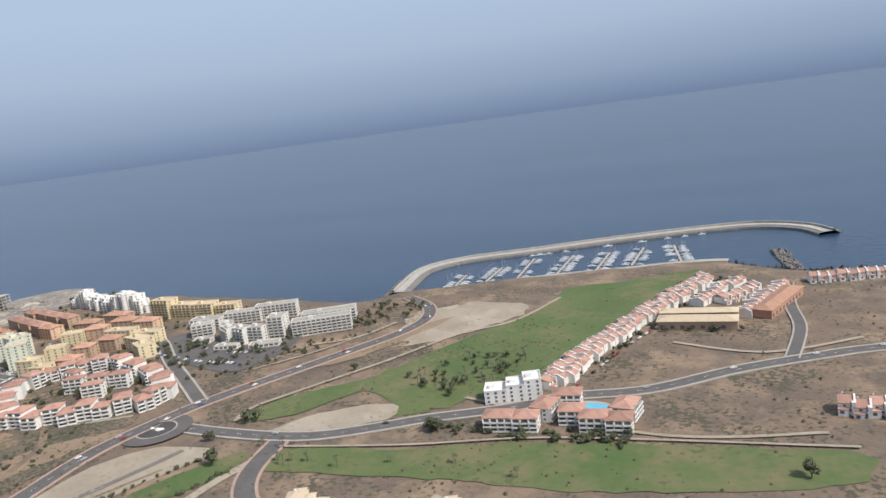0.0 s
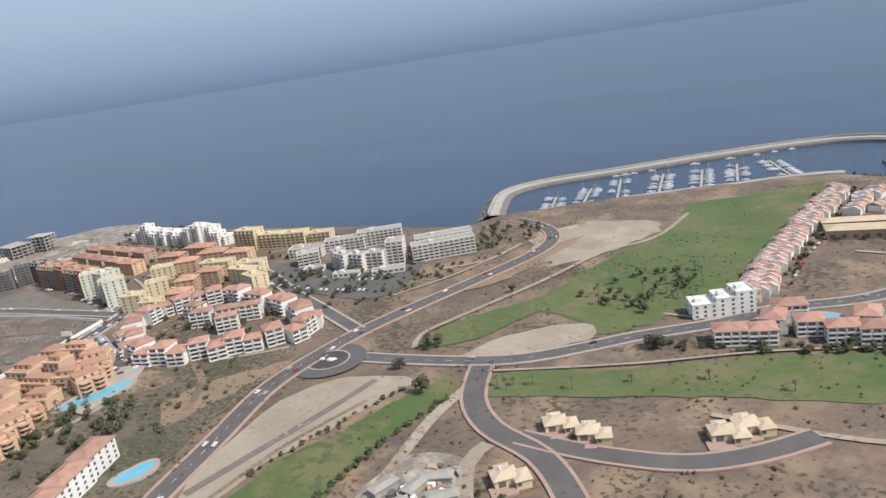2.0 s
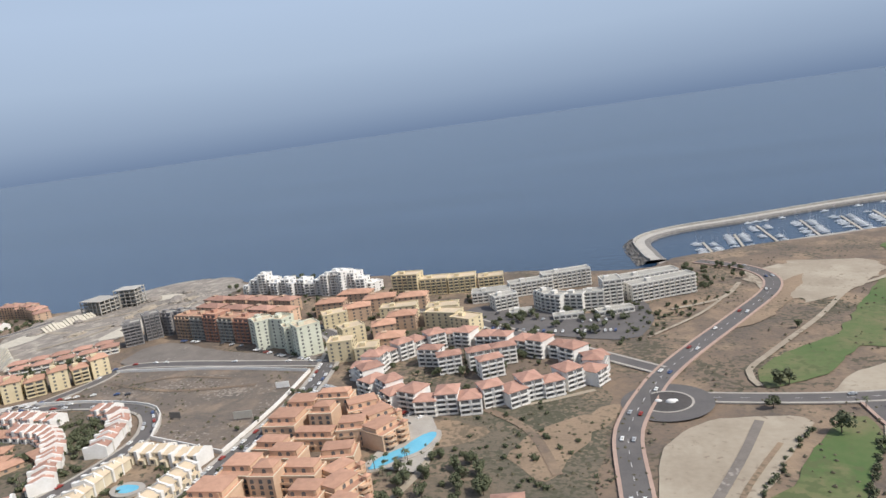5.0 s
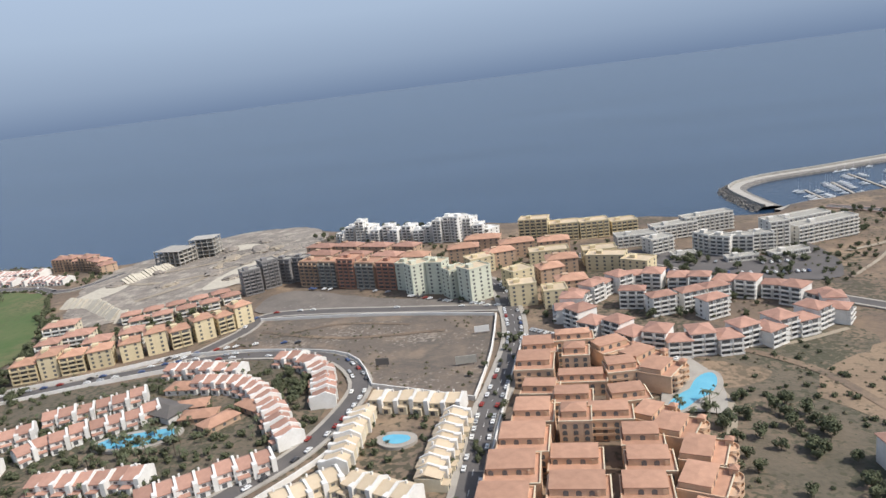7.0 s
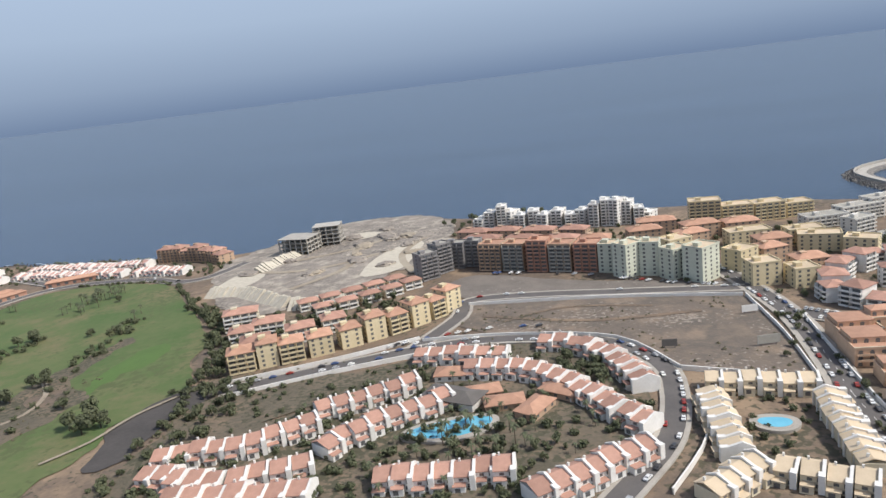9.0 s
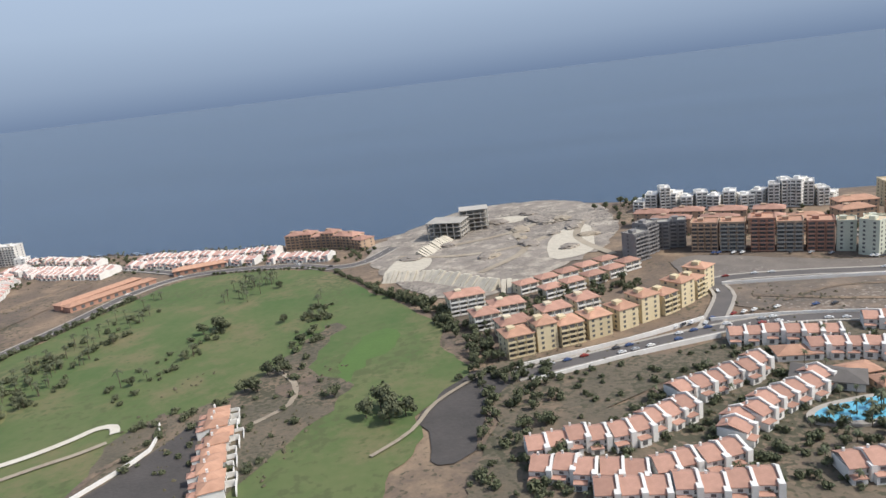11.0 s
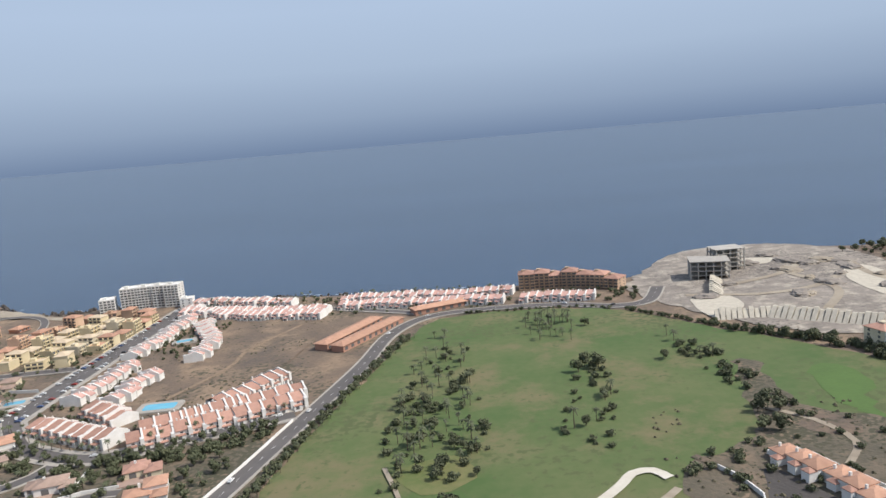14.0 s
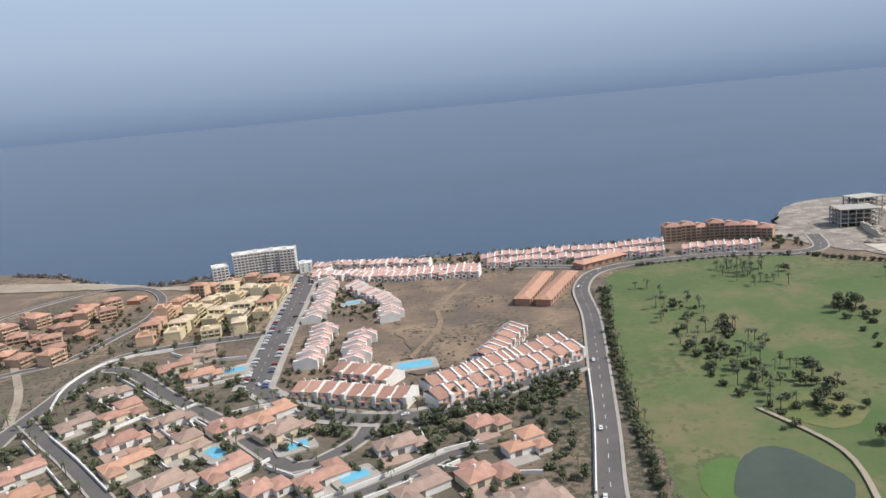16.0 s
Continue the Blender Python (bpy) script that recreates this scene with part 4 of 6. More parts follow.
# green, brown and grey blocks behind the field
for x, y, r, L, W, n in ((-526, 352, 40, 12, 10, 6), (-514, 353, -14, 10, 10, 6), (-503, 345, 38, 12, 10, 5), (-491, 338, 44, 14, 12, 6), (-535, 364, -20, 9, 11, 5), (-520, 364, -20, 12, 10, 5)):
    block(x, y, r, L, W, n, SAGE, "flat", TILEB, 3.6, "window", "pale green seven-storey apartment block", group="pale green apartment blocks")
for x, y, r, L, wl_, n in ((-601, 386, -17, 14, TAN, 5), (-587, 382, -17, 13, TAN, 5), (-573, 376, -17, 12, RUST, 6), (-560, 373, -17, 13, TAN, 5), (-546, 369, -17, 13, RUST, 5)):
    block(x, y, r, L, 13, n, wl_, "flat", TILEO, 3.4, "greybalcony" if x in (-587, -560) else "balcony", "brown and rust-red apartment block with deep balconies", group="brown apartment blocks")
for x, y, r, L, n in ((-641, 376, 40, 12, 5), (-634, 388, 46, 11, 6), (-625, 396, -10, 12, 5), (-614, 397, -12, 9, 5)):
    block(x, y, r, L, 9, n, GREY, "flat", ROOFG, 3.2, "balcony", "dark grey unfinished-looking apartment block", group="grey apartment blocks")
for x, y, r, L in ((-620, 452, -18, 22), (-598, 448, -18, 20), (-575, 440, -18, 22), (-552, 434, -20, 18), (-612, 430, -18, 24), (-585, 420, -18, 22), (-560, 412, -18, 20)):
    block(x, y, r, L, 11, 3, TAN, "hip", TILE, 4.5, "window", "low tan block with red tiled roof", group="red-roofed blocks behind")
# white hotel on the cliff
for i, (x, y, n, L) in enumerate(((-619, 502, 2, 8), (-612, 499, 4, 8), (-604, 499, 5, 7), (-597, 496, 4, 8), (-589, 493, 3, 8), (-580, 490, 4, 8), (-571, 487, 3, 9), (-562, 484, 4, 8), (-553, 481, 3, 9), (-544, 478, 4, 8), (-536, 476, 5, 7), (-529, 474, 6, 7), (-521, 474, 6, 7), (-514, 474, 5, 7), (-507, 474, 4, 7), (-500, 475, 2, 8))):
    block(x, y + (i % 2) * 3, -18 + (i % 3 - 1) * 16, L, 12, n, WHITE, "flat", WHITE, 3.3, "balcony", "brilliant white stepped hotel block with balconies", group="white cliff hotel", name="hotel_block", category="hotel")
# ochre flat-roofed flats
for x, y, r, L, n in ((-466, 460, -5, 20, 5), (-446, 462, 2, 20, 4), (-426, 464, 8, 20, 4), (-406, 470, 10, 18, 3)):
    block(x, y, r, L, 13, n, YELLOW, "flat", TILEB, 3.4, "balcony", "ochre apartment block with long balcony bands", group="ochre apartment blocks")
# grey-white resort hotel
for x, y, r, L, n, W in ((-290, 432, 26, 44, 4, 11), (-320, 420, 14, 12, 5, 14), (-298, 456, 24, 42, 3, 12), (-330, 408, 4, 12, 4, 9), (-341, 404, -14, 12, 4, 9), (-352, 404, -34, 12, 4, 9), (-360, 411, -54, 12, 4, 9), (-400, 436, 10, 26, 2, 12), (-375, 450, 20, 30, 3, 10), (-352, 464, 20, 34, 4, 10), (-388, 416, 30, 16, 3, 10), (-375, 400, 10, 14, 1, 8), (-345, 390, 10, 18, 1, 6), (-318, 398, 20, 22, 1, 8)):
    block(x, y, r, L, W, n, HOTEL, "flat", ROOFG, 3.4, "balcony", "grey-white resort hotel wing with balcony bands", group="resort hotel wings", name="hotel_block", category="hotel")
# courtyard flats
court = smooth_line([(-441, 299), (-420, 273), (-396, 258), (-369, 265), (-345, 279), (-324, 299), (-344, 324), (-375, 337), (-407, 347), (-431, 328)], 8.8, True)
for i, q in enumerate(court):
    d = court[(i + 1) % len(court)] - court[i - 1]
    turn = math.degrees(math.atan2(d.y, d.x))
    if abs((turn + 180) % 360 - 180) > 90:
        turn += 180
    out_ = Vector((-d.y, d.x)).normalized() * (1.6 if i % 2 else -1.6)
    block(q.x + out_.x, q.y + out_.y, turn + (-8, 5, 11, -4)[i % 4], 9.8, 11 if i % 3 else 9, (2.2, 2.9, 2.2, 2.9)[i % 4], WHITE, "hip", TILE, 4.1, "whitebalcony", "white flats with stacked balconies and red tiled roof", group="courtyard flats", hat=False, sides=False)
for x, y, r in ((-398, 306, 20), (-384, 312, 24), (-372, 318, 20), (-410, 316, -10), (-376, 300, 30)):
    block(x, y, r, 12, 8, 3, WHITE, "hip", TILE, 3.1, "whitebalcony", "white flats with stacked balconies and red tiled roof", group="courtyard flats", hat=False)
# ochre old-town style quarter
for x, y, r, L, n, wm in ((-496, 390, 30, 16, 3, YELLOW), (-485, 403, 20, 18, 3, TAN), (-454, 399, 8, 24, 3, YELLOW), (-424, 397, 6, 20, 3, YELLOW), (-469, 352, 40, 14, 4, YELLOW), (-452, 362, 20, 14, 3, TAN), (-465, 327, 12, 14, 4, YELLOW), (-448, 322, 10, 12, 3, YELLOW),
                          (-446, 380, 8, 18, 3, TAN), (-420, 383, -14, 22, 3, YELLOW), (-403, 370, -30, 16, 3, YELLOW), (-440, 338, 10, 16, 3, ORANGE), (-476, 424, 12, 22, 3, TAN), (-510, 418, 8, 20, 3, TAN), (-540, 405, -10, 18, 3, ORANGE), (-500, 440, 0, 24, 3, TAN), (-452, 424, 6, 20, 3, ORANGE)):
    block(x, y, r, L, 12, n, wm, "hip" if wm is not YELLOW else "flat", TILEO if wm is not YELLOW else TILEB, 4.0, "window", "ochre and tan apartment house with terracotta roof", group="ochre quarter")
# orange stepped holiday complex


def round_balcony(w, d):
    """A balcony bowed outwards, with a pale coping on its parapet."""
    bm = bmesh.new()
    rim = [(w / 2 * math.cos(a), -d * math.sin(a) ** 0.8) for a in (math.pi * k / 10 for k in range(11))]
    for r0, r1, z0, z1 in ((0.0, 1.0, -0.12, 0.08), (0.93, 1.0, 0.08, 0.75)):
        lo, hi = [bm.verts.new((x * r1, y * r1, z0)) for x, y in rim], [bm.verts.new((x * r1, y * r1, z1)) for x, y in rim]
        li, hi2 = [bm.verts.new((x * r0, y * r0, z0)) for x, y in rim], [bm.verts.new((x * r0, y * r0, z1)) for x, y in rim]
        for k in range(10):
            bm.faces.new((lo[k], lo[k + 1], hi[k + 1], hi[k])), bm.faces.new((hi[k], hi[k + 1], hi2[k + 1], hi2[k])), bm.faces.new((li[k + 1], li[k], hi2[k], hi2[k + 1]))
            if r0 == 0:
                bm.faces.new((lo[k + 1], lo[k], li[k], li[k + 1]))
    bmesh.ops.remove_doubles(bm, verts=bm.verts, dist=0.001)
    bmesh.ops.recalc_face_normals(bm, faces=bm.faces)
    return mesh_of("balcony", bm, ORANGE)


ROUND = round_balcony(5.6, 2.6)


def peach_block(x, y, rz, L, W, n, kind, label):
    """A stepped holiday block: a broad lower mass with a roof terrace, a set-back top storey, turret and bowed or straight balconies."""
    ob = tagged(new("apartment_building"), label, "apartment building", "peach holiday complex")
    put(ob, x, y, height(x, y) + 0.2, rz)
    st = 2.2
    H, T = n * st, (n + 1) * st
    L, W = L * 1.16, W * 1.16
    back = W * 0.34
    part("wall", boxes((-L / 2, L / 2, -W / 2, W / 2, -3, H), (-L / 2 + 0.8, L / 2 - 1.6, W / 2 - back * 2, W / 2 - 0.4, H, T)), ORANGE, ob)
    bm = boxes((-L / 2 + 0.1, L / 2 - 0.1, -W / 2 + 0.1, W / 2 - 0.1, H - 0.1, H + 0.07))
    part("terrace", bm, TILEO, ob)
    part("roof", hip(bmesh.new(), -L / 2 + 0.8, L / 2 - 1.6, W / 2 - back * 2, W / 2 - 0.4, T + 0.15, 0.35 if kind != "tower" else 1.2, 0.2), TILEO, ob)
    rail = bmesh.new()
    parapet_roof(rail, -L / 2, L / 2, -W / 2, W / 2, H - 0.12)
    part("parapet", rail, ORANGE, ob)
    part("coping", boxes((-L / 2 - 0.2, L / 2 + 0.2, -W / 2 - 0.2, -W / 2 + 0.2, H + 0.58, H + 0.7), (L / 2 - 0.2, L / 2 + 0.2, -W / 2 + 0.2, W / 2, H + 0.58, H + 0.7)), CREAM, ob)
    if kind == "terrace":
        part("chimney", boxes((L * 0.28, L * 0.28 + 0.9, -W * 0.2, -W * 0.2 + 0.9, H, H + 1.7)), ORANGE, ob)
    for s in range(n + 1):
        y0 = -W / 2 if s < n else W / 2 - back * 2
        nb = max(2, int(L / 3.4))
        arch = bmesh.new()
        for k in range(nb):
            c = -L / 2 + (k + 0.5) * L / nb
            if s == n and not -L / 2 + 1.8 < c < L / 2 - 2.6:
                continue
            rim = [(c + 0.75 * math.cos(a), 1.15 + 0.55 * math.sin(a)) for a in (math.pi * q / 6 for q in range(7))] + [(c - 0.75, 0.1), (c + 0.75, 0.1)]
            f = arch.faces.new([arch.verts.new((u, y0 - 0.07, s * st + w)) for u, w in rim])
            r = bmesh.ops.extrude_face_region(arch, geom=[f])
            bmesh.ops.translate(arch, verts=[v for v in r["geom"] if isinstance(v, bmesh.types.BMVert)], vec=(0, 0.2, 0))
        bmesh.ops.recalc_face_normals(arch, faces=arch.faces)
        part("window", arch, PANE, ob)
        if 0 < s <= n and kind == "round":
            for c in (-L * 0.24, L * 0.24):
                part("balcony", ROUND, ORANGE, ob).matrix_basis = pose(c, -W / 2, s * st - (0.0 if s < n else 0.1))
        elif s and s < n and kind == "terrace":
            part("balcony", boxes((-L * 0.45, L * 0.1, -W / 2 - 1.2, -W / 2, s * st - 0.1, s * st + 0.1), (-L * 0.45, L * 0.1, -W / 2 - 1.2, -W / 2 - 1.05, s * st + 0.1, s * st + 0.75)), ORANGE, ob)
    if kind == "round":
        part("turret", boxes((L / 2 - 2.4, L / 2 - 0.2, -W / 2 - 0.8, -W / 2 + 1.4, -2, T - 0.4)), ORANGE, ob)
        part("turret_roof", hip(bmesh.new(), L / 2 - 2.4, L / 2 - 0.2, -W / 2 - 0.8, -W / 2 + 1.4, T - 0.2, 0.9, 0.25), TILEO, ob)
    return ob


PEACH = ((-452, 250, 2, 13, 13, 3, "terrace"), (-453, 234, 0, 13, 14, 3, "terrace"), (-450, 215, -4, 12, 9, 2, "terrace"), (-451, 193, 0, 12, 13, 3, "terrace"), (-453, 175, 0, 14, 14, 3, "terrace"), (-455, 158, 2, 14, 14, 3, "terrace"), (-456, 142, 0, 14, 12, 3, "terrace"),
         (-438, 254, 4, 14, 8, 4, "tower"), (-437, 239, 0, 9, 9, 4, "tower"), (-435, 224, 0, 16, 8, 2, "terrace"), (-438, 204, 0, 12, 9, 3, "terrace"), (-437, 187, 0, 9, 9, 4, "tower"), (-426, 192, 0, 13, 9, 3, "terrace"), (-437, 167, 0, 14, 11, 2, "terrace"), (-436, 148, 0, 15, 12, 3, "terrace"),
         (-423, 249, 30, 13, 11, 3, "round"), (-412, 239, 48, 12, 11, 3, "round"), (-406, 227, 62, 12, 11, 3, "round"), (-420, 229, 10, 11, 10, 3, "terrace"), (-419, 210, 10, 12, 10, 2, "terrace"), (-412, 196, 62, 11, 9, 2, "round"), (-406, 183, 68, 12, 11, 3, "round"), (-400, 169, 74, 12, 11, 3, "round"),
         (-402, 154, 70, 12, 11, 3, "round"), (-417, 177, 0, 11, 10, 3, "terrace"), (-416, 163, 0, 12, 10, 3, "terrace"), (-418, 149, 0, 12, 11, 3, "terrace"), (-402, 140, 70, 12, 10, 2, "round"))
for x, y, r, L, W, n, kind in PEACH:
    peach_block(x, y, r, L, W, n, kind, {"terrace": "peach apartment block with terracotta roof terrace and arched windows", "tower": "taller peach apartment tower with a low terracotta roof", "round": "peach apartment block with bowed balconies facing the lagoon pool"}[kind])
ribbon("pavement", [(-405, 250), (-396, 228), (-398, 205)], 22, PAVE, 0.7, "pale paved pool terrace", category="terrace")
# tan hotel on the point and the unfinished concrete frame
for x, y, r, L, n in ((-886, 508, -6, 12, 4), (-875, 507, -8, 11, 4), (-865, 505, -4, 11, 3), (-855, 502, -14, 11, 4), (-845, 498, -20, 11, 3), (-835, 492, -28, 11, 3), (-826, 485, -36, 11, 2)):
    block(x, y, r, L, 13, n, TAN, "hip", TILE, 3.5, "balcony", "tan shore hotel block with red tiled roof", group="shore hotel", name="hotel_block", category="hotel")


def concrete_frame(x, y, rz, nx, ny, n, label):
    ob = tagged(new("unfinished_building"), label, "building shell")
    put(ob, x, y, height(x, y) + 0.2, rz)
    col = mesh_of("column", boxes((-0.35, 0.35, -0.35, 0.35, 0, 2.9)), CONC)
    b = 5.0
    slab = mesh_of("floor_slab", boxes((-0.8, nx * b + 0.8, -0.8, ny * b + 0.8, 0, 0.35)), CONC)
    for s in range(n + 1):
        part("floor_slab", slab, CONC, ob).matrix_basis = pose(0, 0, s * 3.2 - 0.3)
        if s < n:
            for i in range(nx + 1):
                for k in range(ny + 1):
                    if 0 < i < nx and 0 < k < ny:
                        continue
                    part("column", col, CONC, ob).matrix_basis = pose(i * b, k * b, s * 3.2)
            part("inner_wall", boxes((b, nx * b - 1, ny * b * 0.5, ny * b * 0.5 + 0.3, s * 3.2, s * 3.2 + 2.9)), CONC, ob)
    return ob


concrete_frame(-775, 478, -12, 5, 4, 4, "bare concrete hotel frame, unfinished and open")
concrete_frame(-752, 494, 6, 4, 3, 5, "taller bare concrete frame of an unfinished hotel")
SLOPE = mat("cream_retaining_wall", (0.58, 0.53, 0.43), (0.46, 0.41, 0.33), 3, 0.9, 0.1, 5)
for a, b, h in (((-775, 432), (-760, 476), 5), ((-789, 388), (-760, 380), 5), ((-760, 380), (-716, 344), 6), ((-716, 344), (-676, 342), 5)):
    a, b = Vector(a), Vector(b)
    d = b - a
    ob = tagged(new("retaining_wall"), "ribbed pale concrete retaining wall of the building site", "wall", "site retaining walls")
    put(ob, a.x, a.y, height(a.x, a.y), math.degrees(math.atan2(d.y, d.x)))
    n = int(d.length / 3)
    for k in range(n):
        bm = bmesh.new()
        hh = h * rng.uniform(0.8, 1.1)
        vs = [bm.verts.new(v) for v in ((k * 3 + 0.2, -9, -1.5), (k * 3 + 2.7, -9, -1.5), (k * 3 + 2.7, 2.5, -1), (k * 3 + 0.2, 2.5, -1), (k * 3 + 0.2, 1.0, hh), (k * 3 + 2.7, 1.0, hh), (k * 3 + 2.7, 2.5, hh), (k * 3 + 0.2, 2.5, hh))]
        for f in ((3, 2, 1, 0), (4, 5, 6, 7), (0, 1, 5, 4), (1, 2, 6, 5), (2, 3, 7, 6), (3, 0, 4, 7)):
            bm.faces.new([vs[i] for i in f])
        part("panel", bm, SLOPE, ob)

region("ground", [(-689, 396), (-688, 440), (-670, 478), (-660, 470), (-660, 444), (-663, 404), (-677, 392)], SLOPE, 0.9, "smooth pale concreted slope of the building site", wavy=1)
region("ground", [(-790, 386), (-790, 428), (-768, 430), (-767, 402)], SLOPE, 0.9, "pale concreted bank of the building site", wavy=1)
region("ground", [(-740, 520), (-715, 530), (-700, 515), (-725, 505)], SLOPE, 0.9, "pale levelled terrace above the sea", wavy=3)
for pts in ([(-790, 440), (-750, 425), (-715, 430), (-690, 450)], [(-755, 455), (-720, 470), (-690, 500)], [(-660, 500), (-670, 440), (-652, 390)], [(-730, 380), (-705, 420), (-712, 470)]):
    ribbon("road", pts, 5, SAND, 0.42, "pale dirt haul track across the building site", category="track")
for i in range(26):
    x, y = rng.uniform(-780, -660), rng.uniform(410, 540)
    if abs(x + 765) < 26 and y > 465:
        continue
    bm = bmesh.new()
    bmesh.ops.create_icosphere(bm, subdivisions=3, radius=1)
    r, q = rng.uniform(4, 11), rng.uniform(0.9, 2.6)
    for v in bm.verts:
        k = 1 + 0.35 * noise.noise(v.co * 2.2 + Vector((i, 0, 0)))
        v.co = Vector((v.co.x * r * k, v.co.y * r * 0.7 * k, v.co.z * q * k))
    ob = tagged(part("rubble_mound", bm, (RUBBLE, SAND, RUBBLE)[i % 3]), "low heap of grey rubble and earth", "rubble", "rubble heaps")
    put(ob, x, y, height(x, y) + 0.3, rng.uniform(0, 180))

# white tower hotel by the beach
for x, y, r, L, n in ((-1229, 550, 20, 12, 4), (-1213, 558, 16, 14, 6), (-1200, 561, 12, 13, 6), (-1188, 562, 8, 12, 6), (-1177, 561, 2, 12, 6)):
    block(x, y, r, L, 13, n, HOTEL if n == 6 else WHITE, "flat", WHITE, 2.6, "whitebalcony", "white high-rise hotel block with rows of balconies", group="beach tower hotel", name="hotel_block", category="hotel")
block(-1163, 552, 10, 10, 10, 2, WHITE, "flat", WHITE, 3.6, "window", "low white annex of the beach hotel", name="hotel_block", category="hotel")
# manor and the flats with the roof pool
for x, y, r, L, n in ((-122, 330, 14, 12, 2), (-112, 333, 16, 10, 3), (-104, 336, 20, 9, 4)):
    block(x, y, r, L, 12, n, WHITE, "flat", WHITE, 4.0, "window", "white modern cubic clubhouse block", group="white clubhouse")
for x, y, r, L in ((-111, 299, 6, 14), (-98, 300, 6, 12), (-92, 314, 80, 14), (-78, 310, 4, 12), (-66, 304, 4, 14), (-55, 303, 4, 12), (-84, 328, 6, 14), (-54, 318, 80, 14)):
    block(x, y, r, L, 10, 2, WHITE, "hip", TILE, 3.5, "whitebalcony", "white two-storey flats with red roof and arcades", group="flats round the round pool", hat=False)
# white block with a red roof beside the blue pool
for x, y in ((-346, 169), (-342, 153), (-338, 137)):
    block(x, y, 100, 16, 10, 3, WHITE, "hip", TILE, 4.0, "window", "white block with red tiled roof", group="white blocks by the small pool", hat=False)
block(-606, 232, 0, 0.1 + 12, 9, 1, WHITE, "hip", TILEO, 4.0, "window", "low resort bar with orange roof", name="bar_pavilion", category="pavilion", hat=False)
for x, y, r in ((-583, 205, 10), (-572, 200, 60), (-563, 212, -30), (-592, 214, 15)):
    block(x, y, r, 14, 8, 1, TAN, "hip", TILEO, 4.0, "window", "low resort clubhouse wing with orange tiled roof", name="clubhouse", category="clubhouse", hat=False)
long_roof((-612, 214), (-592, 206), 11, 3, WHITE, SHADE, "low hall with a dark grey pitched roof")


def villa(x, y, rz, wall, roofm, label, s=1.0, form=0):
    """A low house of three wings under hipped roofs, with a terrace, chimney and windows; form sets how the wings lie."""
    ob = tagged(new("villa"), label, "villa", "villas with gardens")
    put(ob, x, y, height(x, y) + 0.3, rz)
    wings = (((-8, 3, -4.5, 4.5, 2.7), (1, 8, -8, 1, 2.5), (-5, 1, 1, 8, 2.4)),
             ((-9, 9, -3.5, 3.5, 2.6), (-9, -3, -8, 0, 2.4), (3, 9, -1, 7, 2.9)),
             ((-6, 6, -5, 5, 3.0), (-10, -3, -2, 6, 2.3), (4, 9, -7, 0, 2.4)),
             ((-9, 2, -5, 3, 2.5), (-1, 8, -2, 7, 4.2), (2, 8, -8, -1, 2.3)))[form]
    part("wall", boxes(*[(a * s, b * s, c * s, d * s, -2, h) for a, b, c, d, h in wings]), wall, ob)
    for a, b, c, d, h in wings:
        part("roof", hip(bmesh.new(), a * s, b * s, c * s, d * s, h + 0.25, min(b - a, d - c) * s * 0.17, 0.45, 0.22), roofm, ob)
    part("terrace", boxes((-11 * s, 1 * s, -11 * s, -3 * s, -1, 0.15)), PAVE if form % 2 else PINKPAVE, ob)
    part("chimney", boxes((-3, -2.2, 1.0, 1.8, 2.5, 5.0)), WHITE, ob)
    for k, (a, b, c, d, h) in enumerate(wings):
        part("window", WIDE if k == 0 else WIN, PANE, ob).matrix_basis = pose((a + b) / 2 * s - 1.6, c * s, 0.2 if k == 0 else 0.7)
        part("window", WIN, PANE, ob).matrix_basis = pose(b * s, (c + d) / 2 * s, 0.7, 0, 0, 90)
    return ob


VILLAS = [(-1205, 352, 24, 1), (-1187, 336, 24, 2), (-1227, 325, 40, 0), (-1212, 299, 38, 3), (-1229, 292, 40, 1), (-1201, 270, 40, 2), (-1192, 250, 40, 1), (-1172, 231, 38, 2), (-1152, 236, 38, 1), (-1174, 258, 40, 3), (-1159, 272, 38, 0), (-1143, 280, 36, 1), (-1136, 263, 40, 2),
          (-1117, 222, 30, 1), (-1090, 239, 20, 2), (-1058, 248, 24, 0), (-1047, 228, 20, 3), (-1084, 208, 28, 1), (-1063, 212, 26, 0), (-1050, 194, 16, 2), (-1232, 252, 38, 1), (-1222, 232, 40, 2), (-1186, 285, 40, 2), (-1136, 220, 40, 0), (-1196, 366, 14, 3)]
for i, (x, y, r, form) in enumerate(VILLAS):
    villa(x, y, r, WHITE if i % 3 else CREAM, (TILE, TILEO, TILEW, TILE, TILEW)[i % 5], "low white villa with hipped terracotta roofs" if i % 3 else "low cream villa with hipped terracotta roofs", 0.85 + 0.22 * rng.random(), form)
for x, y, r in ((-173, 221, 20), (-160, 216, 10), (-115, 221, 15), (-107, 227, 20), (-184, 186, 30)):
    villa(x, y, r, YELLOW, TILEB, "sandy yellow villa with flat-pitched buff roof", 0.75)
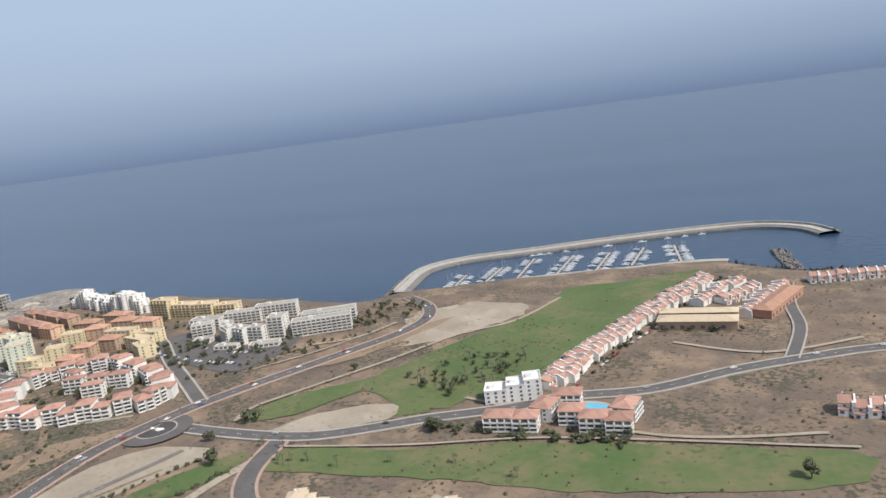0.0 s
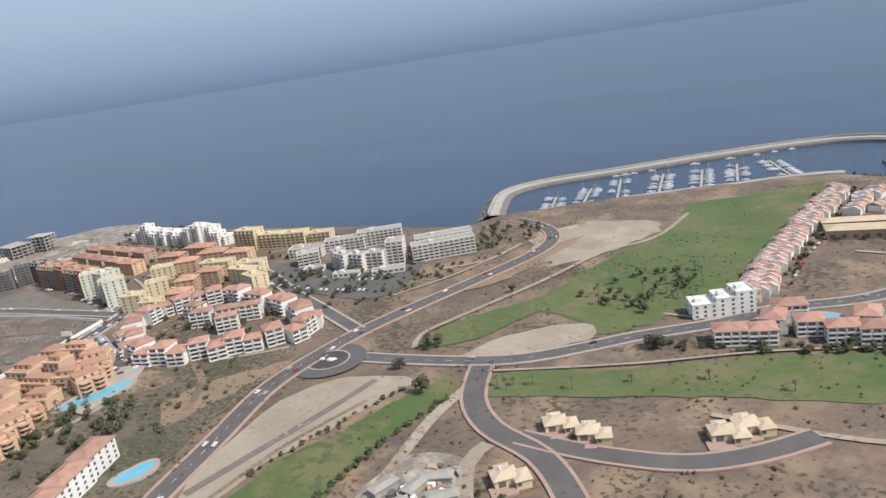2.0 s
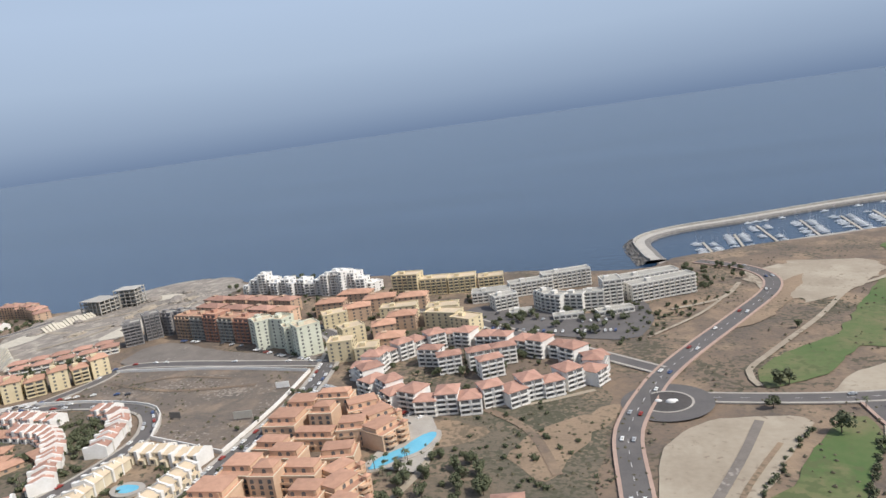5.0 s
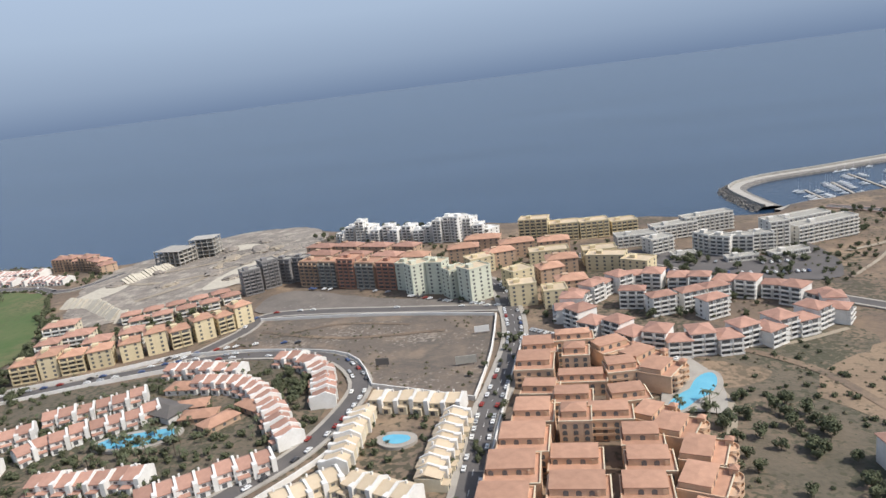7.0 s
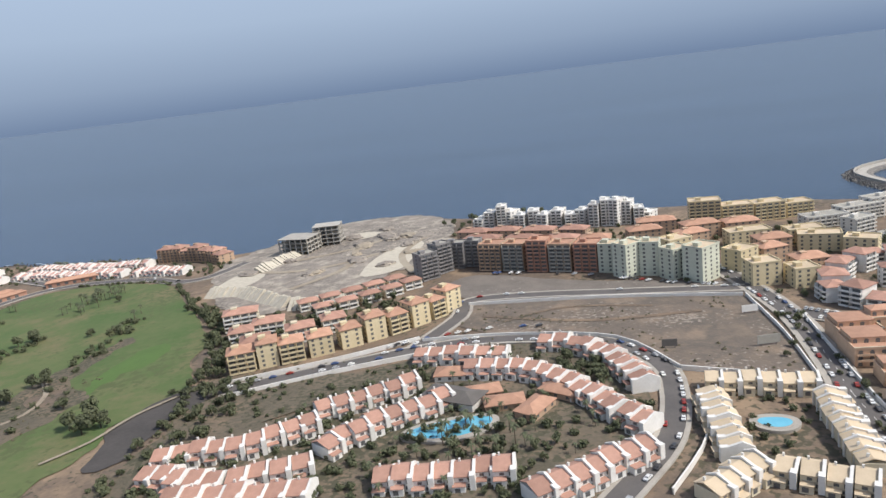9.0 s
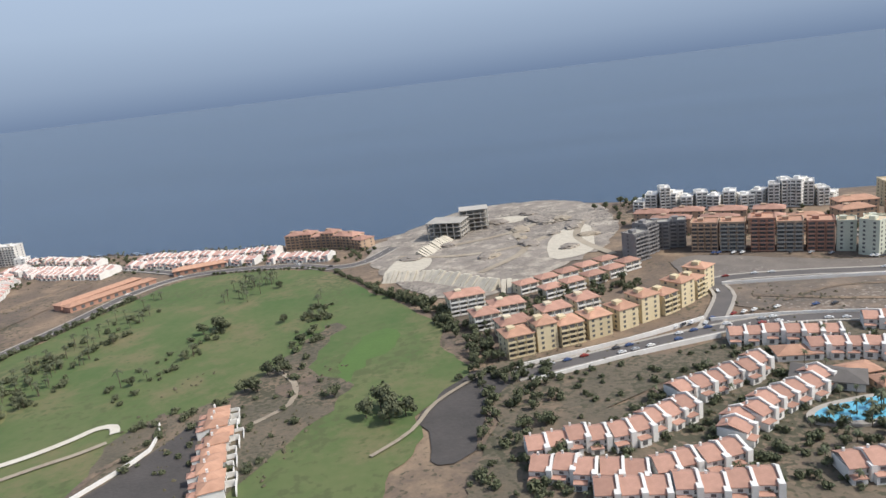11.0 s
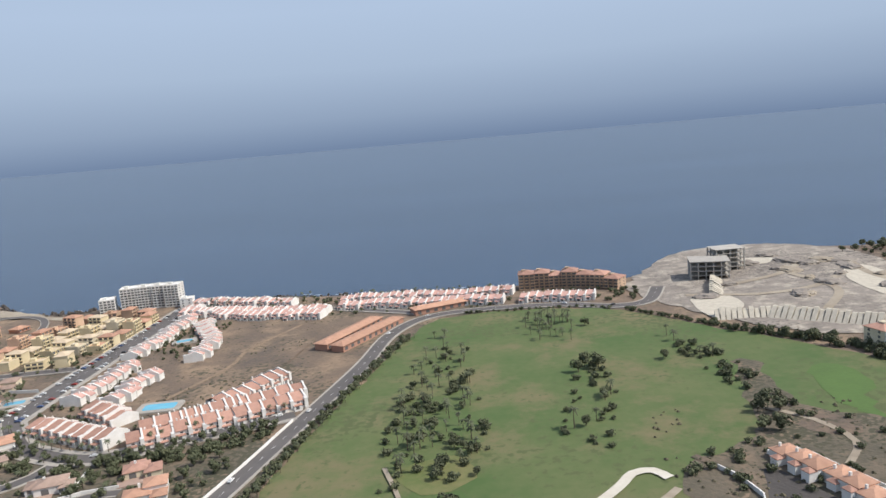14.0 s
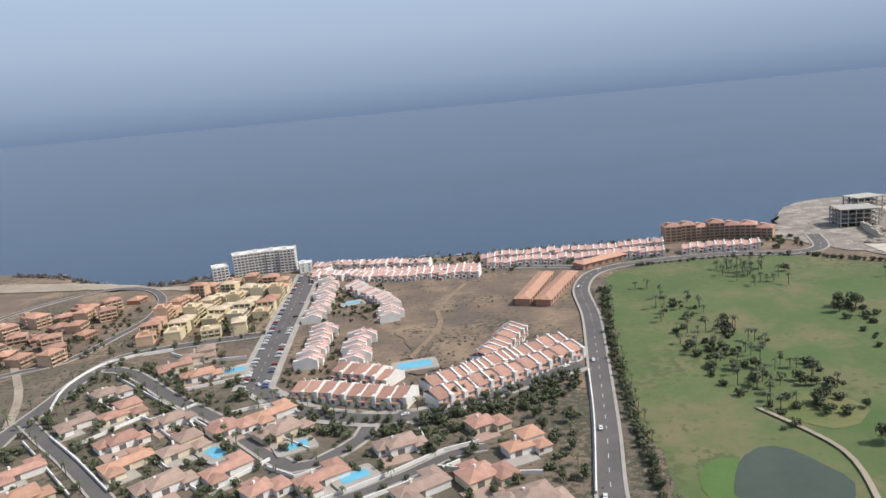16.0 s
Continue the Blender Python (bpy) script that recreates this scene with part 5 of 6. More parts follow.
for i, (x, y) in enumerate(((-1325, 433), (-1329, 469), (-1318, 480), (-1304, 490), (-1284, 468), (-1284, 432), (-1288, 402), (-1282, 385), (-1312, 432), (-1302, 390), (-1291, 494), (-1279, 508), (-1341, 482), (-1300, 470), (-1310, 455), (-1296, 448), (-1340, 450), (-1318, 405), (-1330, 415), (-1296, 416), (-1315, 500), (-1344, 425), (-1322, 382))):
    block(x, y, 20 + (i * 37) % 70, 11, 9, (1.4, 2, 1)[i % 3], (TAN, ORANGE, RUST)[i % 3], "hip", (TILE, TILEO)[i % 2], 3.6, "balcony", "tan clustered holiday house with terracotta roof", group="tan holiday cluster", name="holiday_house", category="house", hat=i % 4 == 0, sides=False)
for pts, wm, rm in (([(-1237, 400), (-1242, 445), (-1238, 480), (-1227, 524)], ORANGE, TILEO), ([(-1222, 404), (-1222, 440), (-1215, 474), (-1208, 505)], YELLOW, TILEB), ([(-1208, 404), (-1176, 410)], YELLOW, TILEB), ([(-1206, 425), (-1200, 460), (-1196, 498)], YELLOW, TILEB),
                    ([(-1176, 428), (-1174, 470), (-1173, 508)], YELLOW, TILEO), ([(-1220, 528), (-1180, 526)], TAN, TILEO), ([(-1192, 430), (-1187, 470), (-1185, 500)], CREAM, TILEB)):
    line_ = smooth_line(pts, 11.5)
    for i, (a, b) in enumerate(zip(line_, line_[1:])):
        q, d = (a + b) / 2, b - a
        turn = math.degrees(math.atan2(d.y, d.x)) + (90 if i % 3 == 1 else 0)
        turn = (turn + 90) % 180 - 90
        block(q.x, q.y, turn, 11, 8 if i % 2 else 9.5, (1.5, 2.2, 1.5, 2.9)[i % 4], wm, "hip" if i % 3 else "flat", rm, 3.6, "balcony", "ochre holiday block with arcades and tiled roof", group="yellow holiday village", hat=i % 3 == 0, sides=False)


def pool(x, y, rz, rx_, ry_, label, bean=0.25, square=False):
    ob = tagged(new("swimming_pool"), label, "pool")
    put(ob, x, y, height(x, y) + 0.9, rz)
    for nm, k, z, m in (("pool_deck", 1.0, 0.0, PAVE), ("water_surface", 0.0, 0.12, POOL), ("coping", 0.35, 0.06, PAVE)):
        bm = bmesh.new()
        vs = []
        for i in range(36):
            a = 2 * math.pi * i / 36
            if square:
                p = 0.25
                ca, sa = math.copysign(abs(math.cos(a)) ** p, math.cos(a)), math.copysign(abs(math.sin(a)) ** p, math.sin(a))
                vs.append(((rx_ + k * 3) * ca, (ry_ + k * 3) * sa))
            else:
                r = 1 + bean * math.cos(2 * a + 0.6) + bean * 0.5 * math.sin(3 * a)
                vs.append(((rx_ * r + k * 2.4) * math.cos(a), (ry_ * r + k * 2.4) * math.sin(a)))
        f = bm.faces.new([bm.verts.new((*v, z)) for v in vs])
        r = bmesh.ops.extrude_face_region(bm, geom=[f])
        bmesh.ops.translate(bm, verts=[v for v in r["geom"] if isinstance(v, bmesh.types.BMVert)], vec=(0, 0, -1.2))
        bmesh.ops.recalc_face_normals(bm, faces=bm.faces)
        part(nm, bm, m, ob)
    return ob


pool(-600, 189, 22, 13, 6.5, "large blue free-form resort pool", 0.15)
pool(-498, 186, 0, 4.6, 3.4, "small turquoise pool between the bungalows", 0.1)
pool(-395, 220, 62, 13, 5.5, "bright blue lagoon pool beside the orange complex", 0.35)
pool(-1083, 319, 6, 8, 4, "turquoise rectangular pool of the bungalows", square=True)
pool(-326, 168, 70, 6.5, 4.2, "small blue pool below the white block", 0.2)
pool(-72, 324, 0, 8, 5, "round blue pool of the flats", 0.05)
for x, y, r in ((-1172, 340, 20), (-1160, 252, -50), (-1130, 250, 24), (-1120, 440, 20), (-1106, 222, 30)):
    pool(x, y, r, 5, 2.6, "small turquoise garden pool", square=True)

# billboards in the field, box, sheds
for x, y, r, w, h, m, lb in ((-481, 284, 10, 7, 3, WHITE, "blank white billboard on the vacant field"), (-483, 248, 12, 9, 3.5, ROOFG, "grey weathered billboard on the vacant field"), (-520, 249, 0, 6, 3, SHADE, "dark container on the vacant field")):
    ob = tagged(new("billboard"), lb, "billboard")
    put(ob, x, y, height(x, y), r)
    part("board", boxes((-w / 2, w / 2, -0.15, 0.15, 1.0, 1.0 + h)), m, ob)
    part("post", boxes((-w / 3 - 0.15, -w / 3 + 0.15, -0.1, 0.1, -0.5, 1.2)), SHADE, ob)
    part("post", boxes((w / 3 - 0.15, w / 3 + 0.15, -0.1, 0.1, -0.5, 1.2)), SHADE, ob)
for x, y, r in ((-225, 174, 60), (-208, 182, 10), (-203, 172, 20), (-214, 176, 70), (-218, 165, 30)):
    ob = tagged(new("shed"), "weathered grey shed in the builder's yard", "shed")
    put(ob, x, y, height(x, y), r)
    part("wall", boxes((-5, 5, -2, 2, -1, 2.6)), ROOFG, ob)
    part("roof", hip(bmesh.new(), -5, 5, -2, 2, 2.8, 0.7), ROOFG, ob)

# ---- bunker paths on the course ----
WSAND = mat("white_sand", (0.66, 0.62, 0.53), (0.56, 0.51, 0.42), 8, 0.95, 0.1, 6)
ribbon("ground", [(-915, 186), (-903, 189), (-890, 197), (-879, 208), (-873, 216), (-866, 217), (-862, 211)], 3.8, WSAND, 0.6, "white sand rim of a drained lake", category="sand", step=3.0)
ribbon("ground", [(-900, 175), (-890, 181), (-878, 190), (-868, 197), (-861, 204)], 2.8, SAND, 0.6, "pale sand bank of a drained lake", category="sand", step=3.0)
region("ground", [(-955, 228), (-945, 240), (-930, 236), (-925, 222), (-940, 212)], ROUGHG, 0.55, "bare earth hollow among the palms", wavy=5)
for pts in ([(-720, 236), (-735, 215), (-741, 195), (-752, 180)], [(-214, 262), (-150, 274), (-80, 291), (40, 298)], [(-960, 235), (-950, 200), (-958, 170)]):
    ribbon("pavement", pts, 1.7, SAND, 0.7, "narrow pale cart path along the fairway", category="path")

# ---- dirt tracks, gullies and yards ----
for pts, w, m_ in (([(-297, 160), (-285, 190), (-272, 222), (-262, 250)], 3.5, GRAVEL), ([(-286, 160), (-276, 195), (-258, 232)], 2, OCHRE), ([(-229, 150), (-227, 192), (-224, 223), (-218, 246)], 5, SAND), ([(-192, 160), (-201, 192), (-197, 206)], 6, SAND), ([(-256, 284), (-258, 301), (-243, 327), (-211, 378), (-182, 430), (-150, 462), (-130, 519)], 3, SAND),
                   ([(-400, 250), (-385, 215), (-392, 180)], 3, SAND), ([(-375, 262), (-350, 240), (-335, 205)], 4, EARTH), ([(-395, 268), (-360, 262), (-325, 280)], 2.5, SAND), ([(-120, 235), (-60, 222), (0, 240)], 3, SAND),
                   ([(-140, 330), (-40, 300), (30, 310)], 2.5, SAND), ([(-40, 420), (10, 405), (60, 430)], 3, SAND), ([(-285, 400), (-255, 420), (-240, 455)], 3, SAND), ([(-300, 350), (-270, 390), (-250, 430)], 2, SAND),
                   ([(-1330, 430), (-1280, 345), (-1262, 300)], 4, SAND), ([(-1085, 330), (-1068, 375), (-1066, 410), (-1045, 460)], 3, OCHRE), ([(-850, 225), (-840, 205), (-852, 180), (-850, 150)], 3, EARTH), ([(-815, 262), (-800, 245), (-795, 225), (-805, 210)], 2.5, SAND),
                   ([(-600, 300), (-550, 285), (-500, 290)], 3, EARTH), ([(-590, 290), (-560, 305), (-520, 300)], 2, EARTH)):
    ribbon("road", pts, w, m_, 0.36, "narrow worn dirt track over dry ground", category="track")
region("ground", [(-231, 160), (-229, 192), (-222, 197), (-203, 196), (-193, 171), (-195, 155)], RUBBLE, 0.6, "littered builder's yard of grey gravel", wavy=2)
region("ground", [(-354, 218), (-346, 238), (-332, 252), (-314, 264), (-320, 244), (-330, 222), (-338, 203)], OCHRE, 0.55, "bare ochre bank beside the main road", wavy=4)
region("ground", [(-398, 244), (-380, 246), (-365, 238), (-376, 226), (-392, 226)], OCHRE, 0.55, "bare ochre corner plot by the street", wavy=3)
region("ground", [(-262, 355), (-236, 402), (-222, 440), (-200, 470), (-212, 430), (-232, 385)], OCHRE, 0.5, "bare ochre verge beside the main road", wavy=4)
region("ground", [(-545, 345), (-480, 330), (-480, 318), (-600, 326), (-625, 350), (-610, 372)], GRAVEL, 0.45, "dark gravel parking ground", wavy=3)
region("ground", [(-410, 390), (-330, 350), (-300, 360), (-300, 420), (-330, 395), (-400, 420)], ASPHALT, 0.45, "asphalt parking ground with planted strips", wavy=3)
for i in range(26):
    ob = tagged(part("building_material", boxes((-rng.uniform(0.6, 2.4), rng.uniform(0.6, 2.4), -rng.uniform(0.5, 1.4), rng.uniform(0.5, 1.4), -0.3, rng.uniform(0.5, 1.6))), (WHITE, ROOFG, TAN, SHADE)[i % 4]), "stacked building material in the gravel yard", "stack", "stacks in the builder's yard")
    x, y = rng.uniform(-222, -202), rng.uniform(162, 190)
    put(ob, x, y, height(x, y) + 0.25, rng.uniform(0, 180))

# ---- plants ----


def crown_mesh(name, r, hgt, n, leaf, seed, material, gap=0.0):
    """A crown of many small leaf clumps with an uneven outline."""
    g = random.Random(seed)
    bm = bmesh.new()
    lumps = [(Vector((g.uniform(-0.6, 0.6) * r, g.uniform(-0.6, 0.6) * r, g.uniform(0.25, 0.85) * hgt)), g.uniform(0.35, 0.6) * r) for _ in range(9)]
    for i in range(n):
        c_, rr = lumps[g.randrange(len(lumps))]
        d = Vector((g.gauss(0, 1), g.gauss(0, 1), g.gauss(0, 1))).normalized()
        p = c_ + d * rr * g.uniform(0.75, 1.1)
        u = d.orthogonal().normalized()
        v = d.cross(u)
        a = g.uniform(0, 6.28)
        u, v = u * math.cos(a) + v * math.sin(a), v * math.cos(a) - u * math.sin(a)
        s = leaf * g.uniform(0.6, 1.3)
        tilt = d * g.uniform(-0.5, 0.5) * s
        q = [bm.verts.new(w) for w in (p - u * s, p + v * s * 0.7 + tilt, p + u * s, p - v * s * 0.7 + d * s * 0.3)]
        bm.faces.new(q[:3]), bm.faces.new((q[0], q[2], q[3]))
    return mesh_of(name, bm, material)


def trunk_mesh(h, r, limbs, seed, spread):
    g = random.Random(seed)
    bm = bmesh.new()
    bmesh.ops.create_cone(bm, segments=6, radius1=r, radius2=r * 0.6, depth=h + 0.6, matrix=Matrix.Translation((0, 0, h / 2 - 0.3)))
    for k in range(limbs):
        a = 6.28 * k / limbs + g.uniform(-0.4, 0.4)
        d = Vector((math.cos(a) * spread, math.sin(a) * spread, h * 0.9))
        m = Matrix.Translation(Vector((0, 0, h * 0.8)) + d * 0.4) @ d.to_track_quat("Z", "Y").to_matrix().to_4x4()
        bmesh.ops.create_cone(bm, segments=5, radius1=r * 0.5, radius2=r * 0.2, depth=d.length * 0.9, matrix=m)
    return mesh_of("trunk", bm, BARK)


def palm_crown(seed, n=13, L=2.6):
    g = random.Random(seed)
    bm = bmesh.new()
    for k in range(n):
        a = 6.28 * k / n + g.uniform(-0.2, 0.2)
        up = g.uniform(-0.2, 0.9)
        last = None
        for j in range(5):
            u = j / 4
            p = Vector((math.cos(a) * L * u * (1 - 0.15 * up), math.sin(a) * L * u * (1 - 0.15 * up), L * (up * u - 0.75 * u * u)))
            w = 0.42 * math.sin(math.pi * (0.15 + 0.8 * u)) + 0.03
            s = Vector((-math.sin(a), math.cos(a), 0)) * w
            row = [bm.verts.new(p + s + Vector((0, 0, -0.15 * w))), bm.verts.new(p + Vector((0, 0, 0.1))), bm.verts.new(p - s + Vector((0, 0, -0.15 * w)))]
            if last:
                bm.faces.new((last[0], last[1], row[1], row[0])), bm.faces.new((last[1], last[2], row[2], row[1]))
            last = row
    return mesh_of("crown", bm, PALMLEAF)


PALMS, TREES, BUSHES = [], [], []
for k in range(3):
    h = 5.5 + 1.6 * k
    p = tagged(new("palm_tree"), "slender palm with an arching dark green crown", "palm tree", "palms")
    part("trunk", trunk_mesh(h, 0.25, 0, k, 0), BARK, p)
    part("crown", palm_crown(k), PALMLEAF, p).matrix_basis = pose(0, 0, h)
    PALMS.append(p)
    t = tagged(new("tree"), "broad dark evergreen tree with uneven crown", "tree", "trees")
    part("trunk", trunk_mesh(2.2, 0.3, 4, k, 1.6), BARK, t)
    part("crown", crown_mesh("crown", 3.4, 5.5, 420, 0.55, k, LEAF), LEAF, t).matrix_basis = pose(0, 0, 1.2)
    TREES.append(t)
    b = tagged(new("bush"), "low rounded dark green shrub", "bush", "bushes")
    part("stem", trunk_mesh(0.6, 0.12, 4, k + 5, 0.7), BARK, b)
    part("crown", crown_mesh("crown", 1.7, 2.2, 160, 0.42, k + 9, LEAF), LEAF, b)
    BUSHES.append(b)
used, stuffed, count = set(), [], {"palm_tree": 0, "tree": 0, "bush": 0}
CAP = {"palm_tree": 150, "tree": 130, "bush": 0}


def plant(kind, x, y, s=1.0):
    o = kind[rng.randrange(len(kind))]
    s *= 0.82
    m = pose(x, y, height(x, y) - 0.1, 0, 0, rng.uniform(0, 360)) @ Matrix.Diagonal((s, s, s, 1))
    nm = o.name.split(".")[0]
    count[nm] += 1
    if count[nm] > CAP[nm]:
        stuffed.append((o, m))
    elif o.name not in used:
        used.add(o.name)
        o.matrix_basis = m
    else:
        copy_thing(o, pose(0, 0, 0)).matrix_basis = m


LANES = [q for r_ in (R9, R10, R11, R14, R15) for q in smooth_line(r_, 5.0)]


def scatter(kind, area, n, lo=0.8, hi=1.3):
    xs, ys = [q[0] for q in area], [q[1] for q in area]
    k = 0
    while k < n:
        x, y = rng.uniform(min(xs), max(xs)), rng.uniform(min(ys), max(ys))
        if inside(x, y, area) and all((x - v[0]) ** 2 + (y - v[1]) ** 2 > 75 for v in VILLAS) and all((x - q.x) ** 2 + (y - q.y) ** 2 > 22 for q in LANES):
            plant(kind, x, y, rng.uniform(lo, hi))
            k += 1


def along(kind, pts, gap, side=0.0, lo=0.8, hi=1.2):
    for q in smooth_line(pts, gap):
        plant(kind, q.x + side + rng.uniform(-1.2, 1.2), q.y + rng.uniform(-1.5, 1.5), rng.uniform(lo, hi))


for x, y in ((-954, 233), (-948, 242), (-963, 298), (-955, 345), (-950, 367), (-945, 405), (-930, 292), (-935, 286), (-929, 249), (-882, 258), (-871, 280), (-884, 410), (-874, 412), (-887, 376), (-822, 356), (-812, 317), (-880, 400), (-869, 405), (-892, 420)):
    for k in range(2):
        plant(PALMS, x + rng.uniform(-5, 5), y + rng.uniform(-8, 8), rng.uniform(0.8, 1.2))
scatter(PALMS, [(-960, 225), (-965, 300), (-945, 380), (-930, 375), (-925, 290), (-925, 230)], 42, 0.7, 1.1)
scatter(PALMS, [(-895, 370), (-895, 430), (-865, 430), (-865, 370)], 22, 0.7, 1.1)
scatter(TREES, [(-955, 220), (-950, 300), (-930, 300), (-925, 225)], 16, 0.5, 0.9)
for x, y, s in ((-872, 326, 1.2), (-866, 322, 1.3), (-876, 319, 1.1), (-833, 326, 0.9), (-751, 210, 1.5), (-756, 215, 1.6), (-745, 207, 1.4), (-750, 202, 1.4), (-760, 208, 1.3), (-812, 261, 1.2), (-816, 256, 1.1), (-808, 255, 1.2), (-938, 231, 1), (-943, 269, 0.9), (-934, 201, 1.2), (-930, 196, 1.1), (-814, 239, 1.2), (-820, 240, 1.1), (-777, 227, 1.0), (-861, 396, 0.9), (-870, 285, 0.8), (-882, 258, 0.8)):
    plant(TREES, x, y, s)
scatter(BUSHES, [(-860, 219), (-825, 235), (-805, 268), (-780, 235), (-791, 175), (-845, 175)], 60, 0.7, 1.6)
scatter(TREES, [(-795, 360), (-762, 325), (-738, 285), (-722, 240), (-712, 245), (-722, 290), (-750, 330), (-785, 365)], 46, 0.6, 1.0)
scatter(TREES, [(-700, 200), (-735, 240), (-720, 250), (-690, 235), (-690, 205)], 16, 0.5, 0.8)
along(BUSHES, [(-834, 422), (-800, 376), (-765, 332)], 3.0, 3, 0.9, 1.5)
along(BUSHES, [(-1018, 160), (-1010, 215), (-998, 280), (-985, 340), (-968, 405)], 3.2, 2, 0.9, 1.6)
along(PALMS, [(-1016, 160), (-1008, 215), (-996, 280), (-983, 340), (-966, 405)], 8, 2.5, 0.5, 0.8)
along(BUSHES, [(-930, 450), (-870, 442), (-840, 428)], 4, 0, 0.7, 1.2)
along(BUSHES, [(-250, 160), (-244, 185), (-238, 208), (-226, 236)], 3.0, 2.5, 0.7, 1.2)
along(BUSHES, [(-280, 175), (-264, 208), (-246, 243)], 4.0, 0, 0.6, 1.1)
scatter(TREES, [(-190, 350), (-150, 395), (-125, 405), (-120, 365), (-150, 330)], 26, 0.5, 0.9)
scatter(PALMS, [(-190, 350), (-150, 395), (-120, 400), (-120, 350), (-150, 330)], 26, 0.6, 1.0)
for x, y in ((-205, 250), (-198, 251), (-190, 252), (-200, 247), (-150, 258), (-120, 262), (-90, 255), (-210, 262), (-173, 250), (-222, 262)):
    plant(PALMS, x, y, 0.8)
for x, y, s in ((-236, 241, 1.4), (-140, 290, 1.2), (-145, 292, 1.1), (-255, 262, 1.0), (-248, 285, 1.2), (-244, 287, 1.1), (20, 272, 1.2), (-225, 362, 0.8)):
    plant(TREES, x, y, s)
scatter(TREES, [(-120, 284), (-120, 294), (-50, 298), (-48, 288)], 16, 0.5, 0.8)
scatter(TREES, [(-395, 160), (-400, 215), (-375, 225), (-355, 200), (-355, 150)], 40, 0.6, 1.0)
scatter(BUSHES, [(-395, 160), (-405, 225), (-340, 285), (-320, 250), (-322, 200), (-335, 160)], 60, 0.5, 1.1)
scatter(TREES, [(-235, 505), (-285, 500), (-270, 450), (-225, 470)], 26, 0.5, 0.9)
scatter(BUSHES, [(-330, 330), (-300, 345), (-250, 430), (-280, 425), (-350, 360)], 60, 0.6, 1.2)
scatter(TREES, [(-400, 350), (-330, 350), (-300, 400), (-330, 400), (-400, 395)], 40, 0.5, 0.9)
scatter(TREES, [(-410, 290), (-420, 312), (-385, 335), (-350, 318), (-360, 295), (-395, 285)], 30, 0.4, 0.8)
scatter(PALMS, [(-620, 175), (-585, 205), (-575, 175), (-600, 165)], 26, 0.6, 1.0)
scatter(TREES, [(-560, 215), (-565, 245), (-548, 240), (-545, 218)], 26, 0.6, 0.9)
scatter(BUSHES, [(-700, 150), (-690, 195), (-610, 225), (-560, 190), (-560, 150)], 90, 0.5, 1.2)
scatter(TREES, [(-700, 150), (-690, 195), (-610, 225), (-560, 190), (-560, 150)], 36, 0.35, 0.7)
scatter(BUSHES, [(-690, 232), (-640, 243), (-600, 255), (-595, 240), (-640, 225), (-690, 198)], 50, 0.6, 1.2)
scatter(PALMS, [(-410, 150), (-405, 225), (-390, 215), (-395, 150)], 18, 0.6, 0.9)
VIL = [(-1250, 160), (-1245, 350), (-1190, 380), (-1130, 275), (-1020, 260), (-1035, 160)]
scatter(TREES, VIL, 75, 0.45, 0.9)
scatter(PALMS, VIL, 45, 0.6, 1.0)
scatter(BUSHES, VIL, 60, 0.6, 1.3)
along(PALMS, [(-1150, 300), (-1125, 283), (-1088, 270), (-1054, 283), (-1015, 300)], 4.5, 0, 0.6, 0.9)
along(TREES, [(-1080, 262), (-1050, 272), (-1020, 285)], 5, 0, 0.5, 0.8)
scatter(PALMS, [(-1150, 535), (-900, 490), (-900, 520), (-1150, 565)], 70, 0.5, 0.9)
scatter(TREES, [(-1140, 400), (-1100, 400), (-1100, 480), (-1140, 500)], 26, 0.35, 0.6)
scatter(TREES, [(-1240, 400), (-1170, 400), (-1170, 500), (-1240, 500)], 36, 0.4, 0.8)
scatter(TREES, [(-1340, 380), (-1260, 380), (-1270, 490), (-1340, 490)], 36, 0.4, 0.8)
scatter(TREES, [(-660, 520), (-620, 545), (-560, 530), (-620, 510)], 22, 0.6, 1.0)
scatter(TREES, [(-100, 345), (-60, 470), (-25, 560), (-40, 560), (-75, 470), (-108, 360)], 36, 0.4, 0.7)
scatter(TREES, [(-50, 440), (0, 440), (0, 446), (-50, 446)], 14, 0.4, 0.7)

scatter(BUSHES, [(-722, 240), (-716, 180), (-720, 145), (-690, 150), (-690, 240)], 60, 0.8, 1.8)
scatter(TREES, [(-722, 240), (-716, 180), (-720, 145), (-690, 150), (-690, 240)], 26, 0.5, 0.9)
scatter(BUSHES, [(-960, 215), (-965, 300), (-945, 380), (-930, 375), (-922, 290), (-920, 215)], 70, 0.7, 1.8)
scatter(BUSHES, [(-895, 240), (-880, 320), (-865, 330), (-862, 280), (-875, 235)], 34, 0.7, 1.6)
scatter(BUSHES, [(-820, 290), (-825, 345), (-812, 350), (-800, 300), (-800, 265)], 40, 0.8, 1.8)
scatter(BUSHES, [(-800, 375), (-760, 330), (-738, 285), (-730, 290), (-752, 335), (-790, 380)], 50, 1.0, 1.8)
scatter(TREES, VIL, 170, 0.35, 0.8)
scatter(BUSHES, VIL, 160, 0.7, 1.6)
scatter(BUSHES, [(-1150, 290), (-1125, 270), (-1088, 258), (-1054, 268), (-1015, 285), (-1015, 270), (-1060, 250), (-1090, 245), (-1140, 262)], 90, 0.8, 1.7)
scatter(BUSHES, [(-1140, 400), (-1100, 400), (-1100, 480), (-1140, 500)], 60, 0.6, 1.2)
scatter(BUSHES, [(-1260, 385), (-1170, 395), (-1170, 510), (-1240, 510)], 90, 0.7, 1.4)
